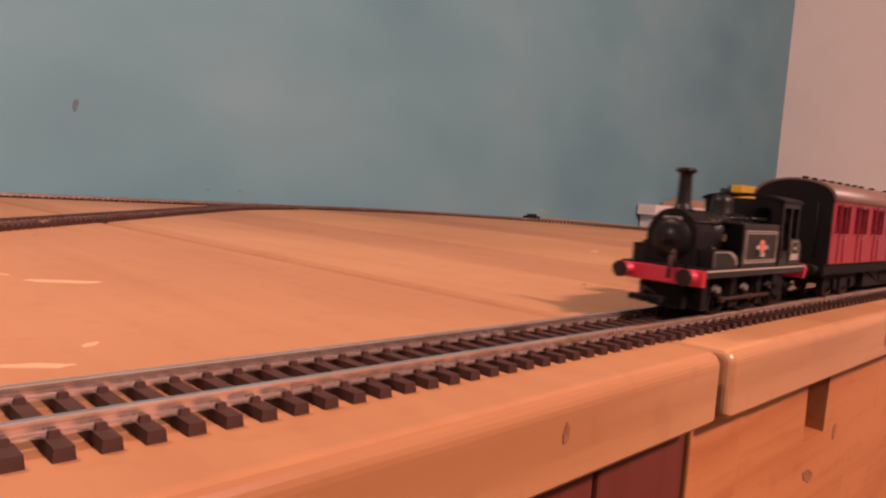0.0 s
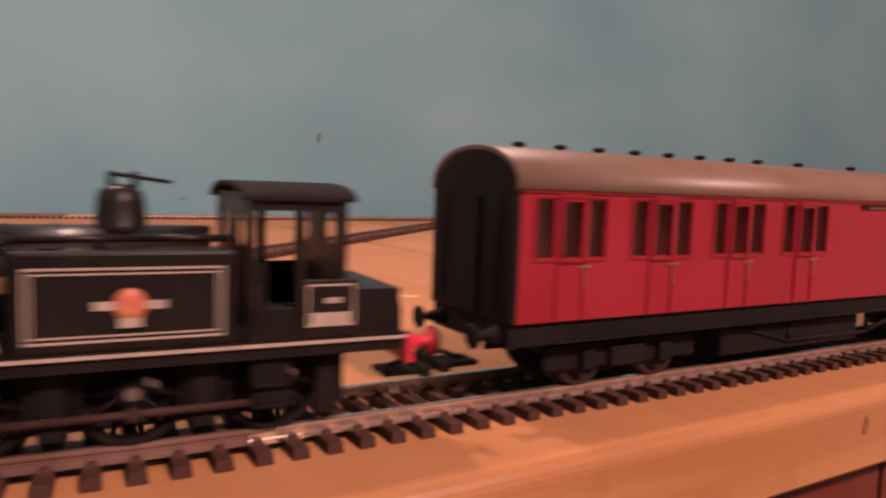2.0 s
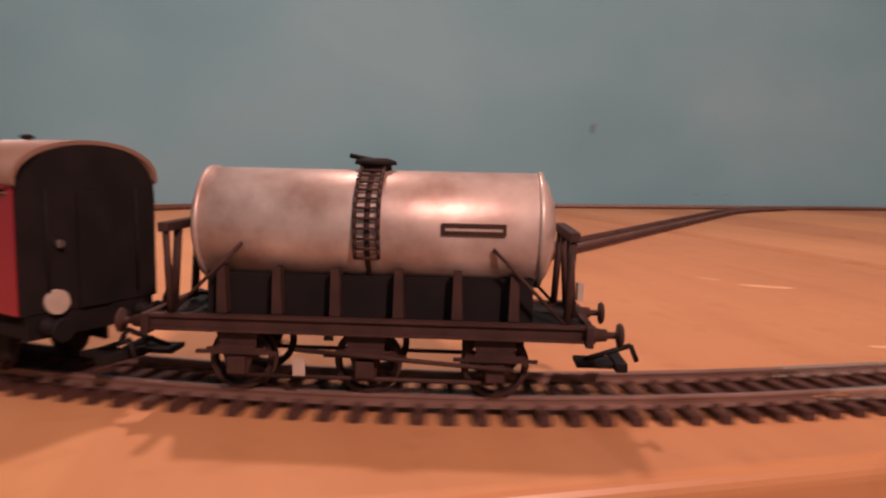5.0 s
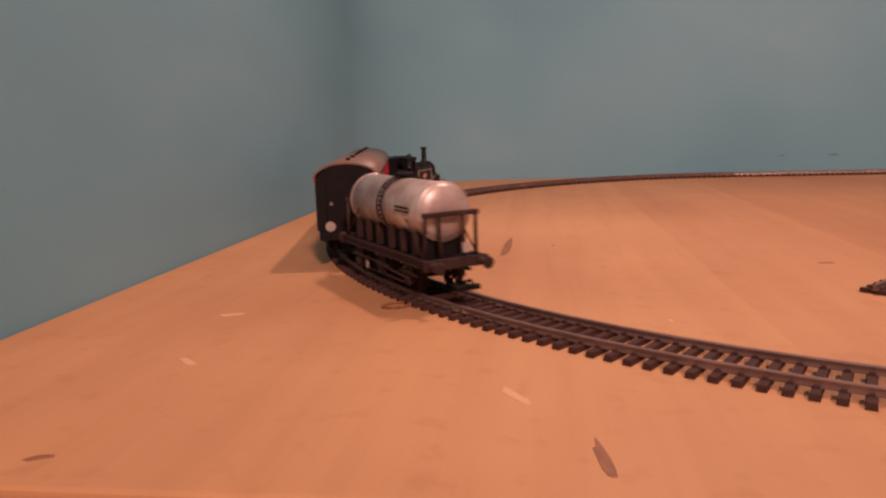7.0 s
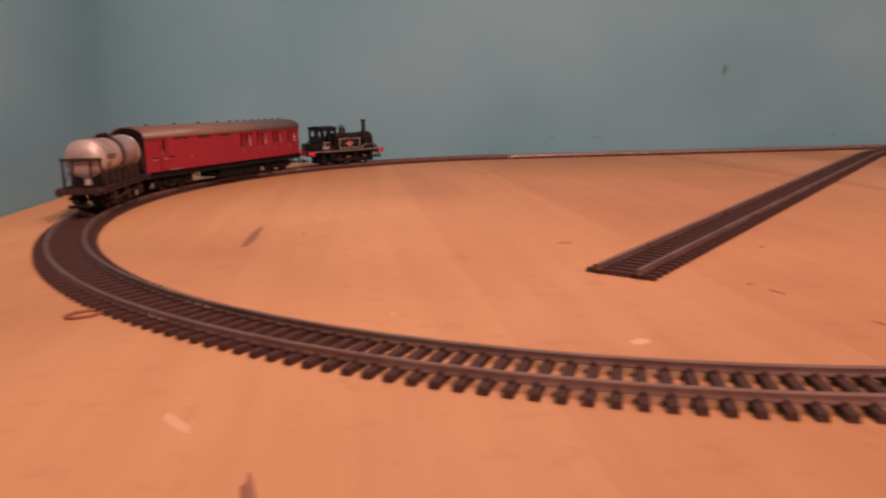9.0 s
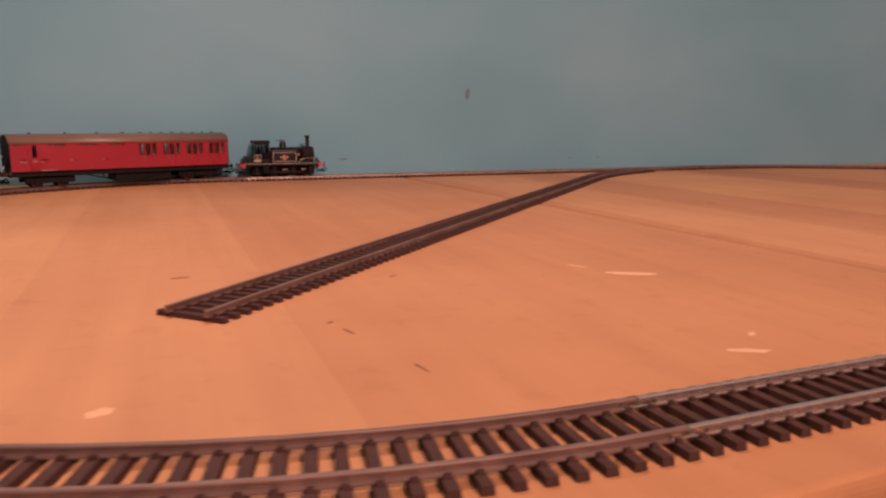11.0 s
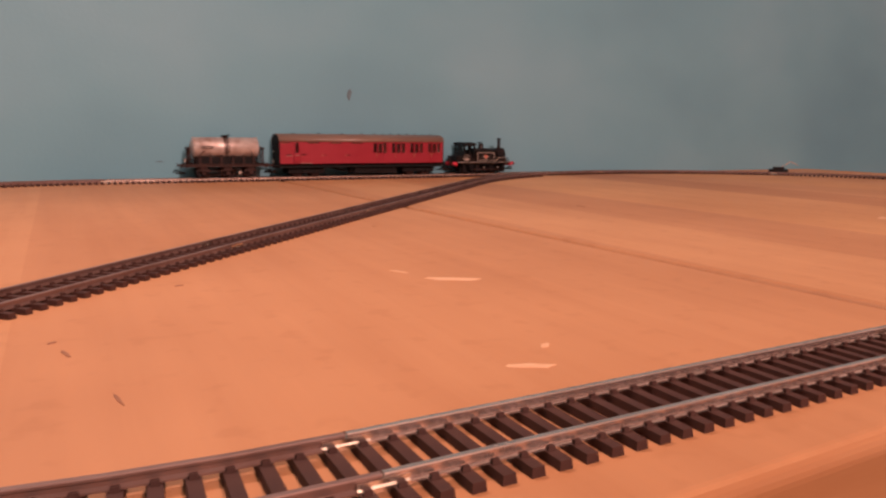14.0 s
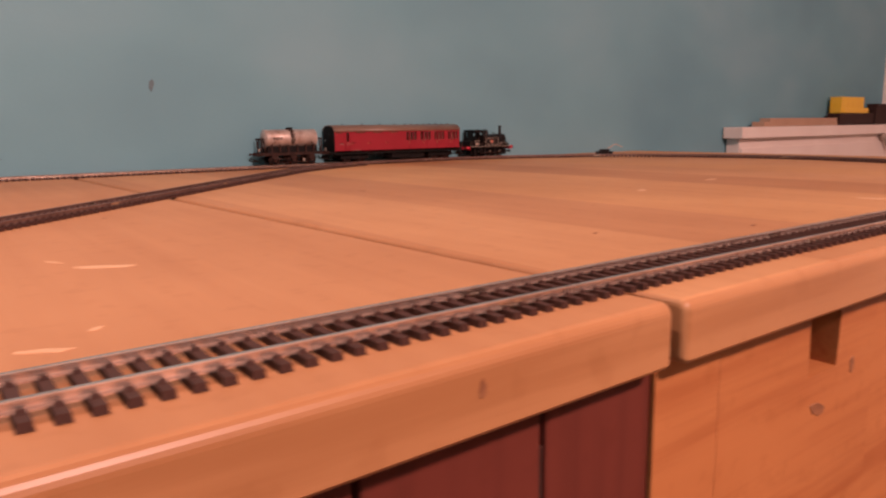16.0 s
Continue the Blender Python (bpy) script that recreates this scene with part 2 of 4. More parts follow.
def room():
    # the painted sky runs round the corner in a soft curve
    plan = [(XL, YN), (XL, YW - COVE)] + [(XL + COVE - COVE * math.cos(a), YW - COVE + COVE * math.sin(a)) for a in (math.pi / 2 * k / 16 for k in range(1, 17))]
    back = [(XL + COVE, YW + 0.1), (XL - 0.1, YW + 0.1), (XL - 0.1, YN)]
    bm = B()
    lo, hi = ([bm.verts.new((x, y, z)) for x, y in plan + back] for z in (ZF, ZC))
    n = len(lo)
    for k in range(n):
        f = bm.faces.new((lo[k], lo[(k + 1) % n], hi[(k + 1) % n], hi[k]))
        f.smooth = k < len(plan) - 1
    bm.faces.new(lo[::-1])
    bm.faces.new(hi)
    side = part("wall_left", bm, M_SKY)
    side.modifiers.new("edges", "EDGE_SPLIT").split_angle = radians(40)
    tagged(side, "side wall painted as a dim blue sky, curved into the corner", "wall", kind="structure")
    for name, dims, m, label in (
        ("wall_back", (XL + COVE, XR + 0.1, YW, YW + 0.1, ZF, ZC), M_SKY, "wall painted by hand as a cloudy blue sky"),
        ("wall_right", (XR, XR + 0.1, YN, YW, ZF, ZC), M_CREAM, "cream painted wall beside the painted sky"),
        ("wall_front", (XL - 0.1, XR + 0.1, YN - 0.1, YN, ZF, ZC), M_CREAM, "plain cream painted wall"),
        ("floor", (XL - 0.1, XR + 0.1, YN - 0.1, YW + 0.1, ZF - 0.1, ZF), M_FLOOR, "brown boarded floor"),
        ("ceiling", (XL - 0.1, XR + 0.1, YN - 0.1, YW + 0.1, ZC, ZC + 0.1), M_PLASTER, "plain white ceiling"),
    ):
        tagged(part(name, boxes(dims), m), label, name.split("_")[0], kind="structure")


def flake(w, h, seed, thin=0.00008):
    """A thin irregular patch lying flat, w by h."""
    r = random.Random(seed)
    bm = B()
    n = 12
    pts = [(w / 2 * math.cos(a) * r.uniform(0.6, 1), h / 2 * math.sin(a) * r.uniform(0.6, 1)) for a in (2 * math.pi * k / n for k in range(n))]
    lo = [bm.verts.new((x, y, -0.0004)) for x, y in pts]
    hi = [bm.verts.new((x * 0.9, y * 0.9, thin)) for x, y in pts]
    for k in range(n):
        bm.faces.new((lo[k], lo[(k + 1) % n], hi[(k + 1) % n], hi[k]))
    bm.faces.new(hi)
    return bm


def table_top(name, x0, x1, y0, label, skew=(0.0, 0.0), slant=0.0):
    """A board with a well-rounded front edge."""
    top = tagged(new(name), label, "table top", "table tops")
    r, n = 0.004, 6
    out = [(YW - 0.001, 0.0), (YW - 0.001, -THICK)]
    out += [(y0 + 0.0015, -THICK), (y0, -THICK + 0.0015)]
    out += [(y0 + r - r * math.cos(a), -r + r * math.sin(a)) for a in (math.pi / 2 * k / n for k in range(n + 1))]
    bm = B()
    prism(bm, out, x0, x1)
    for q in bm.verts:
        q.co.x -= (skew[0] if q.co.x < (x0 + x1) / 2 else skew[1]) * (q.co.y - y0)
        if q.co.y < 0.1:
            q.co.y += slant * q.co.x
    b = part("board", bm, M_TOP, top)
    edge = [f for f in b.data.polygons if f.normal.y < -0.5]
    b.data.materials.append(M_EDGE)
    for f in edge:
        f.material_index = 1
    mod = b.modifiers.new("bevel", "BEVEL")
    mod.width, mod.segments, mod.limit_method, mod.angle_limit = 0.0034, 4, "ANGLE", radians(60)
    return top


def tables():
    left = table_top("table_top", XL + 0.0005, -0.0056, YE, "varnished pine table top with rounded front edge and dark knots", (0.0, 0.0375), 0.0145)
    right = table_top("table_top", -0.0006, 0.99, YE - 0.0010, "varnished pine table top pushed against its neighbour", (0.0375, 0.0))
    # strip added in the open joint; its brown stands for the shaded groove
    bm = boxes((-0.0048, -0.0012, YE + 0.012, YW - 0.01, -0.012, -0.0026))
    for q in bm.verts:
        q.co.x -= 0.0375 * (q.co.y - YE)
    part("joint_filler", bm, M_JOINT_SHADE, left, "brown strip added for the shaded tone of the open joint")
    # knots and scuffs: x, y, length, width, turn
    for i, (x, y, w, h, a) in enumerate(((-0.4776, 0.2580, 0.078, 0.0062, 88), (-0.316, 0.2075, 0.010, 0.0045, 5), (-0.4438, -0.0120, 0.024, 0.0045, 97),
                                         (-0.2275, 0.1777, 0.0042, 0.0026, 20), (-0.45, 0.262, 0.003, 0.002, 0), (-0.2674, 0.1015, 0.010, 0.0016, 105),
                                         (-0.2708, 0.1142, 0.0035, 0.0022, 40), (-0.5745, -0.0215, 0.010, 0.0035, 20), (-0.0897, 0.3093, 0.005, 0.002, 10), (-0.2575, 0.060, 0.012, 0.0012, 100))):
        part("knot", flake(w, h, i), M_KNOT, left, at=pose(x, y, 0.0001, 0, 0, a))
    for i, (x, y, w, h, a) in enumerate(((-0.1240, 0.1440, 0.034, 0.0085, 150), (-0.1385, 0.1680, 0.014, 0.003, 120), (-0.3392, 0.0583, 0.010, 0.007, 20), (-0.4648, 0.0237, 0.020, 0.0045, 125),
                                         (-0.5824, 0.1038, 0.012, 0.005, 20), (-0.5726, 0.0466, 0.016, 0.004, 140), (-0.1458, 0.0513, 0.006, 0.003, 30),
                                         (-0.41, 0.10, 0.006, 0.002, 100), (-0.160, 0.038, 0.018, 0.005, 155))):
        part("scuff", flake(w, h, 40 + i, 0.00006), M_SCUFF, left, at=pose(x, y, 0.0001, 0, 0, a))
    for i, (x, y, w, h, a) in enumerate(((0.0813, 0.0768, 0.0055, 0.003, 20), (0.1611, 0.0414, 0.009, 0.0035, 10), (0.12, 0.36, 0.012, 0.002, 100))):
        part("knot", flake(w, h, 70 + i), M_KNOT, right, at=pose(x, y, 0.0001, 0, 0, a))
    for i, (x, y, w, h, a) in enumerate(((0.341, 0.059, 0.024, 0.010, 115), (0.2837, 0.2046, 0.03, 0.008, 30), (0.42, 0.23, 0.03, 0.01, 10))):
        part("scuff", flake(w, h, 80 + i, 0.00006), M_SCUFF, right, at=pose(x, y, 0.0001, 0, 0, a))
    part("knot", flake(0.0028, 0.0062, 90), M_KNOT, left, at=pose(-0.0806, YE - 0.0014, -0.0085, 90, 0, 0))
    part("knot", flake(0.003, 0.008, 91), M_KNOT, right, at=pose(0.16, YE - 0.0012, -0.012, 90, 0, 0))


def cupboards():
    """Under the left top a deep-set dark stained front; under the right one a pine front nearly flush with the edge."""
    dark = tagged(new("cupboard"), "dark stained wooden cupboard set back under the table", "cupboard", "cupboards under the tables")
    y = YE + 0.0097
    part("body", boxes((XL + 0.01, -0.0026, y + 0.016, YW - 0.05, ZF, -THICK - 0.0006)), M_DOOR, dark)
    for k in range(11):
        x = -0.0025 if k == 0 else 0.0083 - 0.059 * k
        part("door_board", boxes((x - (0.0462 if k == 0 else 0.0570), x, y, y + 0.0155, ZF + 0.05, -THICK - 0.001), bevel=0.0012), M_DOOR, dark)
    part("hinge_strip", boxes((-0.0505, -0.0489, y + 0.001, y + 0.006, -0.3, -0.036), bevel=0.0004), M_RUST, dark, "dark metal hinge strip")
    pine = tagged(new("cupboard"), "knotty orange pine cupboard front with a finger slot", "cupboard", "cupboards under the tables")
    y0 = YE + 0.0087
    part("body", boxes((0.002, 0.97, y0 + 0.07, YW - 0.05, ZF, -THICK - 0.0006)), M_DOOR, pine)
    part("stile", boxes((-0.0015, 0.0352, y0, y0 + 0.019, ZF, -THICK - 0.0005), bevel=0.0008), M_CABINET, pine)
    # drawer front with a slot cut through its top edge
    sx0, sx1, sz = 0.1000, 0.1270, -0.0505
    bm = B()
    sideprism(bm, [(0.0366, -THICK - 0.0006), (sx0, -THICK - 0.0006), (sx0 + 0.001, sz), (sx1 - 0.002, sz), (sx1, -THICK - 0.0006), (0.162, -THICK - 0.0006), (0.162, -0.24), (0.0366, -0.24)], y0 + 0.001, y0 + 0.017)
    part("drawer_front", bm, M_CABINET, pine)
    # dark board added close behind the slot to stand for the shade inside
    part("drawer_back", boxes((0.060, 0.160, y0 + 0.030, y0 + 0.034, -0.20, -THICK - 0.0010)), M_DOOR, pine, "dark board added for the shade inside the finger slot")
    part("stile", boxes((0.1638, 0.33, y0 + 0.003, y0 + 0.019, ZF, -THICK - 0.0006), bevel=0.0008), M_CABINET, pine)
    part("stile", boxes((0.3315, 0.968, y0 + 0.001, y0 + 0.019, ZF, -THICK - 0.0006), bevel=0.0008), M_CABINET, pine)
    part("lower_panel", boxes((0.0366, 0.162, y0 + 0.001, y0 + 0.017, ZF + 0.02, -0.2415), bevel=0.0008), M_CABINET, pine)
    part("knot", flake(0.017, 0.008, 95), M_KNOT, pine, at=pose(0.1105, y0 + 0.0008, -0.066, 90, 20, 0))
    part("knot", flake(0.006, 0.010, 96), M_KNOT, pine, at=pose(0.140, y0 + 0.0008, -0.053, 90, 0, 0))


def wall_marks():
    for i, (x, z, w, h, a, label) in enumerate(((0.0673, 0.106, 0.009, 0.019, 8, "soft grey smudge on the painted wall"), (-0.1629, 0.0225, 0.011, 0.0018, 0, "short dark dash on the painted wall"),
                                                (-0.103, 0.0225, 0.017, 0.0018, 0, "short dark dash on the painted wall"), (0.2296, 0.0189, 0.009, 0.002, 0, "short dark dash on the painted wall"),
                                                (0.275, 0.019, 0.008, 0.002, 0, "short dark dash on the painted wall"))):
        ob = part("wall_mark", flake(w, h, 200 + i), M_SMUDGE, at=pose(x, YW - 0.0003, z, 90, a, 0))
        tagged(ob, label, "mark", "marks on the wall")


# ---- track ----
RT, GAUGE, PITCH = 0.0045, 0.01735, 0.0062
RAIL = ((-0.0012, 0.0019), (0.0012, 0.0019), (0.0012, 0.0023), (0.00045, 0.0027), (0.00045, 0.0036), (0.0008, 0.0038), (0.0008, 0.0043), (0.00055, RT), (-0.00055, RT), (-0.0008, 0.0043), (-0.0008, 0.0038), (-0.00045, 0.0036), (-0.00045, 0.0027), (-0.0012, 0.0023))
R1, R2 = 0.371, 0.438
CX, CR = -0.2220, 0.4635
FRONT = 0.0022


def sleeper_mesh(length=0.0300):
    bm = B()
    w, h = 0.0015, 0.0019
    def block(x0, x1, y0, y1, z0, z1, k):
        a = [bm.verts.new(p) for p in ((x0, y0, z0), (x1, y0, z0), (x1, y1, z0), (x0, y1, z0))]
        b = [bm.verts.new(p) for p in ((x0 + k, y0 + k, z1), (x1 - k, y0 + k, z1), (x1 - k, y1 - k, z1), (x0 + k, y1 - k, z1))]
        for i in range(4):
            bm.faces.new((a[i], a[(i + 1) % 4], b[(i + 1) % 4], b[i]))
        bm.faces.new(b)
    block(-w, w, -length / 2, length / 2, 0.0, h, 0.0002)
    for s in (-1, 1):
        for d in (-1, 1):
            y = s * GAUGE / 2 + d * 0.0014
            block(-0.0009, 0.0009, y - 0.0006, y + 0.0006, h - 0.0001, h + 0.0009, 0.0002)
    return mesh_of("sleeper", bm, M_SLEEPER)


SLEEPER = sleeper_mesh()


def sweep(points):
    """Draws the rail's section along (x, y, heading) rows."""
    bm = B()
    rings = []
    for x, y, a in points:
        n = Vector((-math.sin(a), math.cos(a)))
        rings.append([bm.verts.new((x + n.x * u, y + n.y * u, v)) for u, v in RAIL])
    k = len(RAIL)
    for p, q in zip(rings, rings[1:]):
        for i in range(k):
            bm.faces.new((p[i], p[(i + 1) % k], q[(i + 1) % k], q[i]))
    bm.faces.new(rings[0][::-1])
    bm.faces.new(rings[-1])
    return bm


def section(start, radius, size, label, skip=None, lift=0.0, joiners=True, dull=False):
    """One piece of set track from start (x, y, heading in degrees): radius 0 is straight and size its length,
    otherwise size is its angle in degrees, positive to the left. Returns the far end."""
    x, y, a = start
    a = radians(a)
    length = size if not radius else abs(radians(size)) * radius
    turn = 0 if not radius else math.copysign(1 / radius, size)
    def at(s):
        if not turn:
            return x + s * math.cos(a), y + s * math.sin(a), a
        b = a + turn * s
        return x + (math.sin(b) - math.sin(a)) / turn, y - (math.cos(b) - math.cos(a)) / turn, b
    thing = tagged(new("track_section"), label, "model track", "sections of model track")
    thing.location = (x, y, lift)
    steps = 1 if not turn else 14
    for side in (-1, 1):
        pts = []
        for k in range(steps + 1):
            px, py, b = at(0.0002 + (length - 0.0004) * k / steps)
            pts.append((px - math.sin(b) * side * GAUGE / 2 - x, py + math.cos(b) * side * GAUGE / 2 - y, b))
        part("rail", sweep(pts), M_RAIL_DULL if turn or dull else M_RAIL, thing)
        if joiners:
            px, py, b = at(0.0)
            px, py = px - math.sin(b) * side * GAUGE / 2 - x, py + math.cos(b) * side * GAUGE / 2 - y
            bm = boxes((-0.0048, 0.0048, -0.0015, 0.0015, 0.0018, 0.0026), (-0.0048, 0.0048, -0.0010, 0.0010, 0.0025, 0.0037))
            part("rail_joiner", bm, M_JOINER, thing, "bright metal rail joiner", pose(px, py, 0, 0, 0, math.degrees(b)))
    count = round(length / PITCH)
    for k in range(count):
        px, py, b = at((k + 0.5) * length / count)
        if skip and skip(px, py):
            continue
        share("sleeper", SLEEPER, thing, pose(px - x, py - y, 0.00005, 0, 0, math.degrees(b)))
    ex, ey, b = at(length)
    return ex, ey, math.degrees(b)


def layout():
    straight, curve = "straight model track with dark sleepers and shiny rails", "curved model track with dark sleepers and dull rails"
    tilt = math.degrees(math.atan2(-FRONT, CR - CX))
    p = (CX, FRONT, tilt)
    for k in range(4):
        p = section(p, 0, (CR - CX) / 4, straight)
    p = (CR, 0.0, 0)
    for k in range(4):
        p = section(p, R1, 45, curve)
    p = (CR, 2 * R1, 180)
    for k in range(4):
        p = section(p, 0, (CR - CX) / 4, straight)
    p = (CX, 2 * R1, 180)
    for k in range(4):
        p = section(p, R1 - FRONT / 2, 45, curve)
    # the siding leaves the back straight through a turnout
    clear = lambda x, y: y > 2 * R1 - 0.024
    p = section((0.4725, 2 * R1, 180), R2, 22.5, "turnout branch of model track curving away", clear, 0.0003, False)
    p = section(p, R2, 22.5, curve, clear)
    for k in range(4):
        p = section(p, 0, 0.1695, "straight siding track ending on the bare table", dull=True)


# ---- loose things ----
def loose():
    ring = tagged(new("wire_ring"), "small dark wire ring lying by the track", "ring")
    bm = B()
    n = 20
    for k in range(n):
        a, b = 2 * math.pi * k / n, 2 * math.pi * (k + 0.9) / n
        tube(bm, (0.006 * math.cos(a), 0.004 * math.sin(a), 0.0006), (0.006 * math.cos(b), 0.004 * math.sin(b), 0.0006), 0.0006, seg=6)
    part("wire", bm, M_KNOT, ring)
    ring.matrix_basis = pose(-0.517, 0.1181, 0, 0, 0, 30)
    # a track clip with two wires beside the far curve
    clip = tagged(new("power_clip"), "small black power clip with a pale wire on the track", "power clip")
    part("body", boxes((-0.014, 0.014, -0.006, 0.006, 0.0, 0.007), (-0.008, 0.008, -0.005, 0.005, 0.0068, 0.0105), bevel=0.001), M_MATT, clip)
    bm = B()
    tube(bm, (0.004, 0, 0.010), (0.020, 0.008, 0.019), 0.0008, seg=8)
    tube(bm, (0.020, 0.008, 0.019), (0.034, 0.016, 0.013), 0.0008, seg=8)
    part("wire", bm, M_LINE, clip, "pale wire")
    clip.matrix_basis = pose(0.782, 0.665, 0.0, 0, 0, -40)
    # white chest at the room's far corner
    chest = tagged(new("low_cabinet"), "white painted low cabinet with an overhanging top", "cabinet")
    part("worktop", boxes((1.295, XR - 0.002, 0.712, YW - 0.004, 0.018, 0.0428), bevel=0.0015), M_WHITE, chest)
    part("body", boxes((1.31, XR - 0.004, 0.728, YW - 0.005, ZF, 0.0175)), M_WHITE, chest)
    part("drawer_front", boxes((1.312, 2.10, 0.722, 0.7275, -0.20, -0.004), bevel=0.001), M_WHITE, chest)
    bm = B()
    tube(bm, (2.03, 0.724, 0.010), (2.03, 0.708, 0.006), 0.008, 0.010, 12)
    tube(bm, (2.03, 0.708, 0.008), (2.045, 0.705, -0.016), 0.010, 0.008, 12)
    part("knob", bm, M_LINE, chest, "pale drawer knob")
    tray = part("flat_box", boxes((1.40, 1.76, 0.722, 0.752, 0.0432, 0.054), (1.43, 1.76, 0.724, 0.750, 0.0539, 0.062), bevel=0.001), M_TAN)
    tagged(tray, "flat brown card box on the white cabinet", "box")
    base_box = part("dark_box", boxes((1.765, 1.965, 0.720, 0.754, 0.0432, 0.0738), bevel=0.0015), M_RUST)
    tagged(base_box, "dark brown box on the white cabinet", "box", "dark boxes")
    yb = part("yellow_box", boxes((1.775, 1.905, 0.722, 0.752, 0.0742, 0.116), (1.785, 1.93, 0.720, 0.754, 0.0741, 0.088), bevel=0.002), M_YELLOW)
    tagged(yb, "small yellow plastic box on a dark box", "box")
    ob = part("dark_box", boxes((1.975, 2.11, 0.718, 0.754, 0.0432, 0.088), (1.99, 2.10, 0.722, 0.750, 0.0878, 0.100), bevel=0.0015), M_RUST)
    tagged(ob, "dark brown box beside the yellow one", "box", "dark boxes")


# ---- train: x ahead, z up from the rail head ----
def axle_bar():
    bm = B()
    tube(bm, (0, -0.0095, 0), (0, 0.0095, 0), 0.0009, seg=8)
    return bm


def wheels(radius, spokes=0, sides=(-1, 1)):
    bm = B()
    for s in sides:
        y = s * 0.0088
        n = 24
        # tyre with flange on the inner side
        prof = [(radius + 0.0006, -0.0014), (radius + 0.0006, -0.0009), (radius, -0.0007), (radius, 0.0014), (radius - 0.0009, 0.0014), (radius - 0.0009, -0.0014)]
        rings = [[bm.verts.new((r * math.cos(a), y + s * h, r * math.sin(a))) for a in (2 * math.pi * k / n for k in range(n))] for r, h in prof]
        for i in range(len(prof)):
            p, q = rings[i], rings[(i + 1) % len(prof)]
            for k in range(n):
                bm.faces.new((p[k], p[(k + 1) % n], q[(k + 1) % n], q[k]))
        tube(bm, (0, y - 0.001, 0), (0, y + s * 0.0018, 0), radius * 0.26, seg=10)
        if spokes:
            for k in range(spokes):
                a = 2 * math.pi * k / spokes
                tube(bm, (0, y, 0), (radius * 0.9 * math.cos(a), y, radius * 0.9 * math.sin(a)), 0.0006, 0.0004, 5)
        else:
            tube(bm, (0, y - 0.0004, 0), (0, y + 0.0004, 0), radius - 0.0004, seg=20)
    return bm


def buffer(thing, x, y, z, way, material, label=""):
    bm = B()
    lathe(bm, (x, y, z), (way, 0, 0), [(0.0019, 0.0), (0.0019, 0.0008), (0.0014, 0.0012), (0.0012, 0.0032), (0.0007, 0.0034), (0.0007, 0.0052), (0.0024, 0.0054), (0.0026, 0.0060), (0.0021, 0.0064)], 14)
    return part("buffer", bm, material, thing, label)


def coupling(thing, x, way, z=0.0068):
    bm = B()
    box(bm, min(x, x + way * 0.009), max(x, x + way * 0.009), -0.0035, 0.0035, z, z + 0.0011, 0.0003)
    box(bm, min(x + way * 0.008, x + way * 0.0105), max(x + way * 0.008, x + way * 0.0105), -0.0055, 0.0055, z - 0.0002, z + 0.0018, 0.0003)
    tube(bm, (x + way * 0.002, 0, z + 0.001), (x + way * 0.012, 0, z + 0.0045), 0.0006, seg=6)
    tube(bm, (x + way * 0.012, 0, z + 0.0045), (x + way * 0.0135, 0, z + 0.001), 0.0006, seg=6)
    part("coupling", bm, M_MATT, thing, "black hook coupling")


def frame_lines(bm, x0, x1, z0, z1, y, w=0.00034, t=0.00025):
    s = 1 if y > 0 else -1
    y0, y1 = sorted((y, y + s * t))
    for a in ((x0, x1, y0, y1, z0, z0 + w), (x0, x1, y0, y1, z1 - w, z1), (x0, x0 + w, y0, y1, z0 + w, z1 - w), (x1 - w, x1, y0, y1, z0 + w, z1 - w)):
        box(bm, *a)


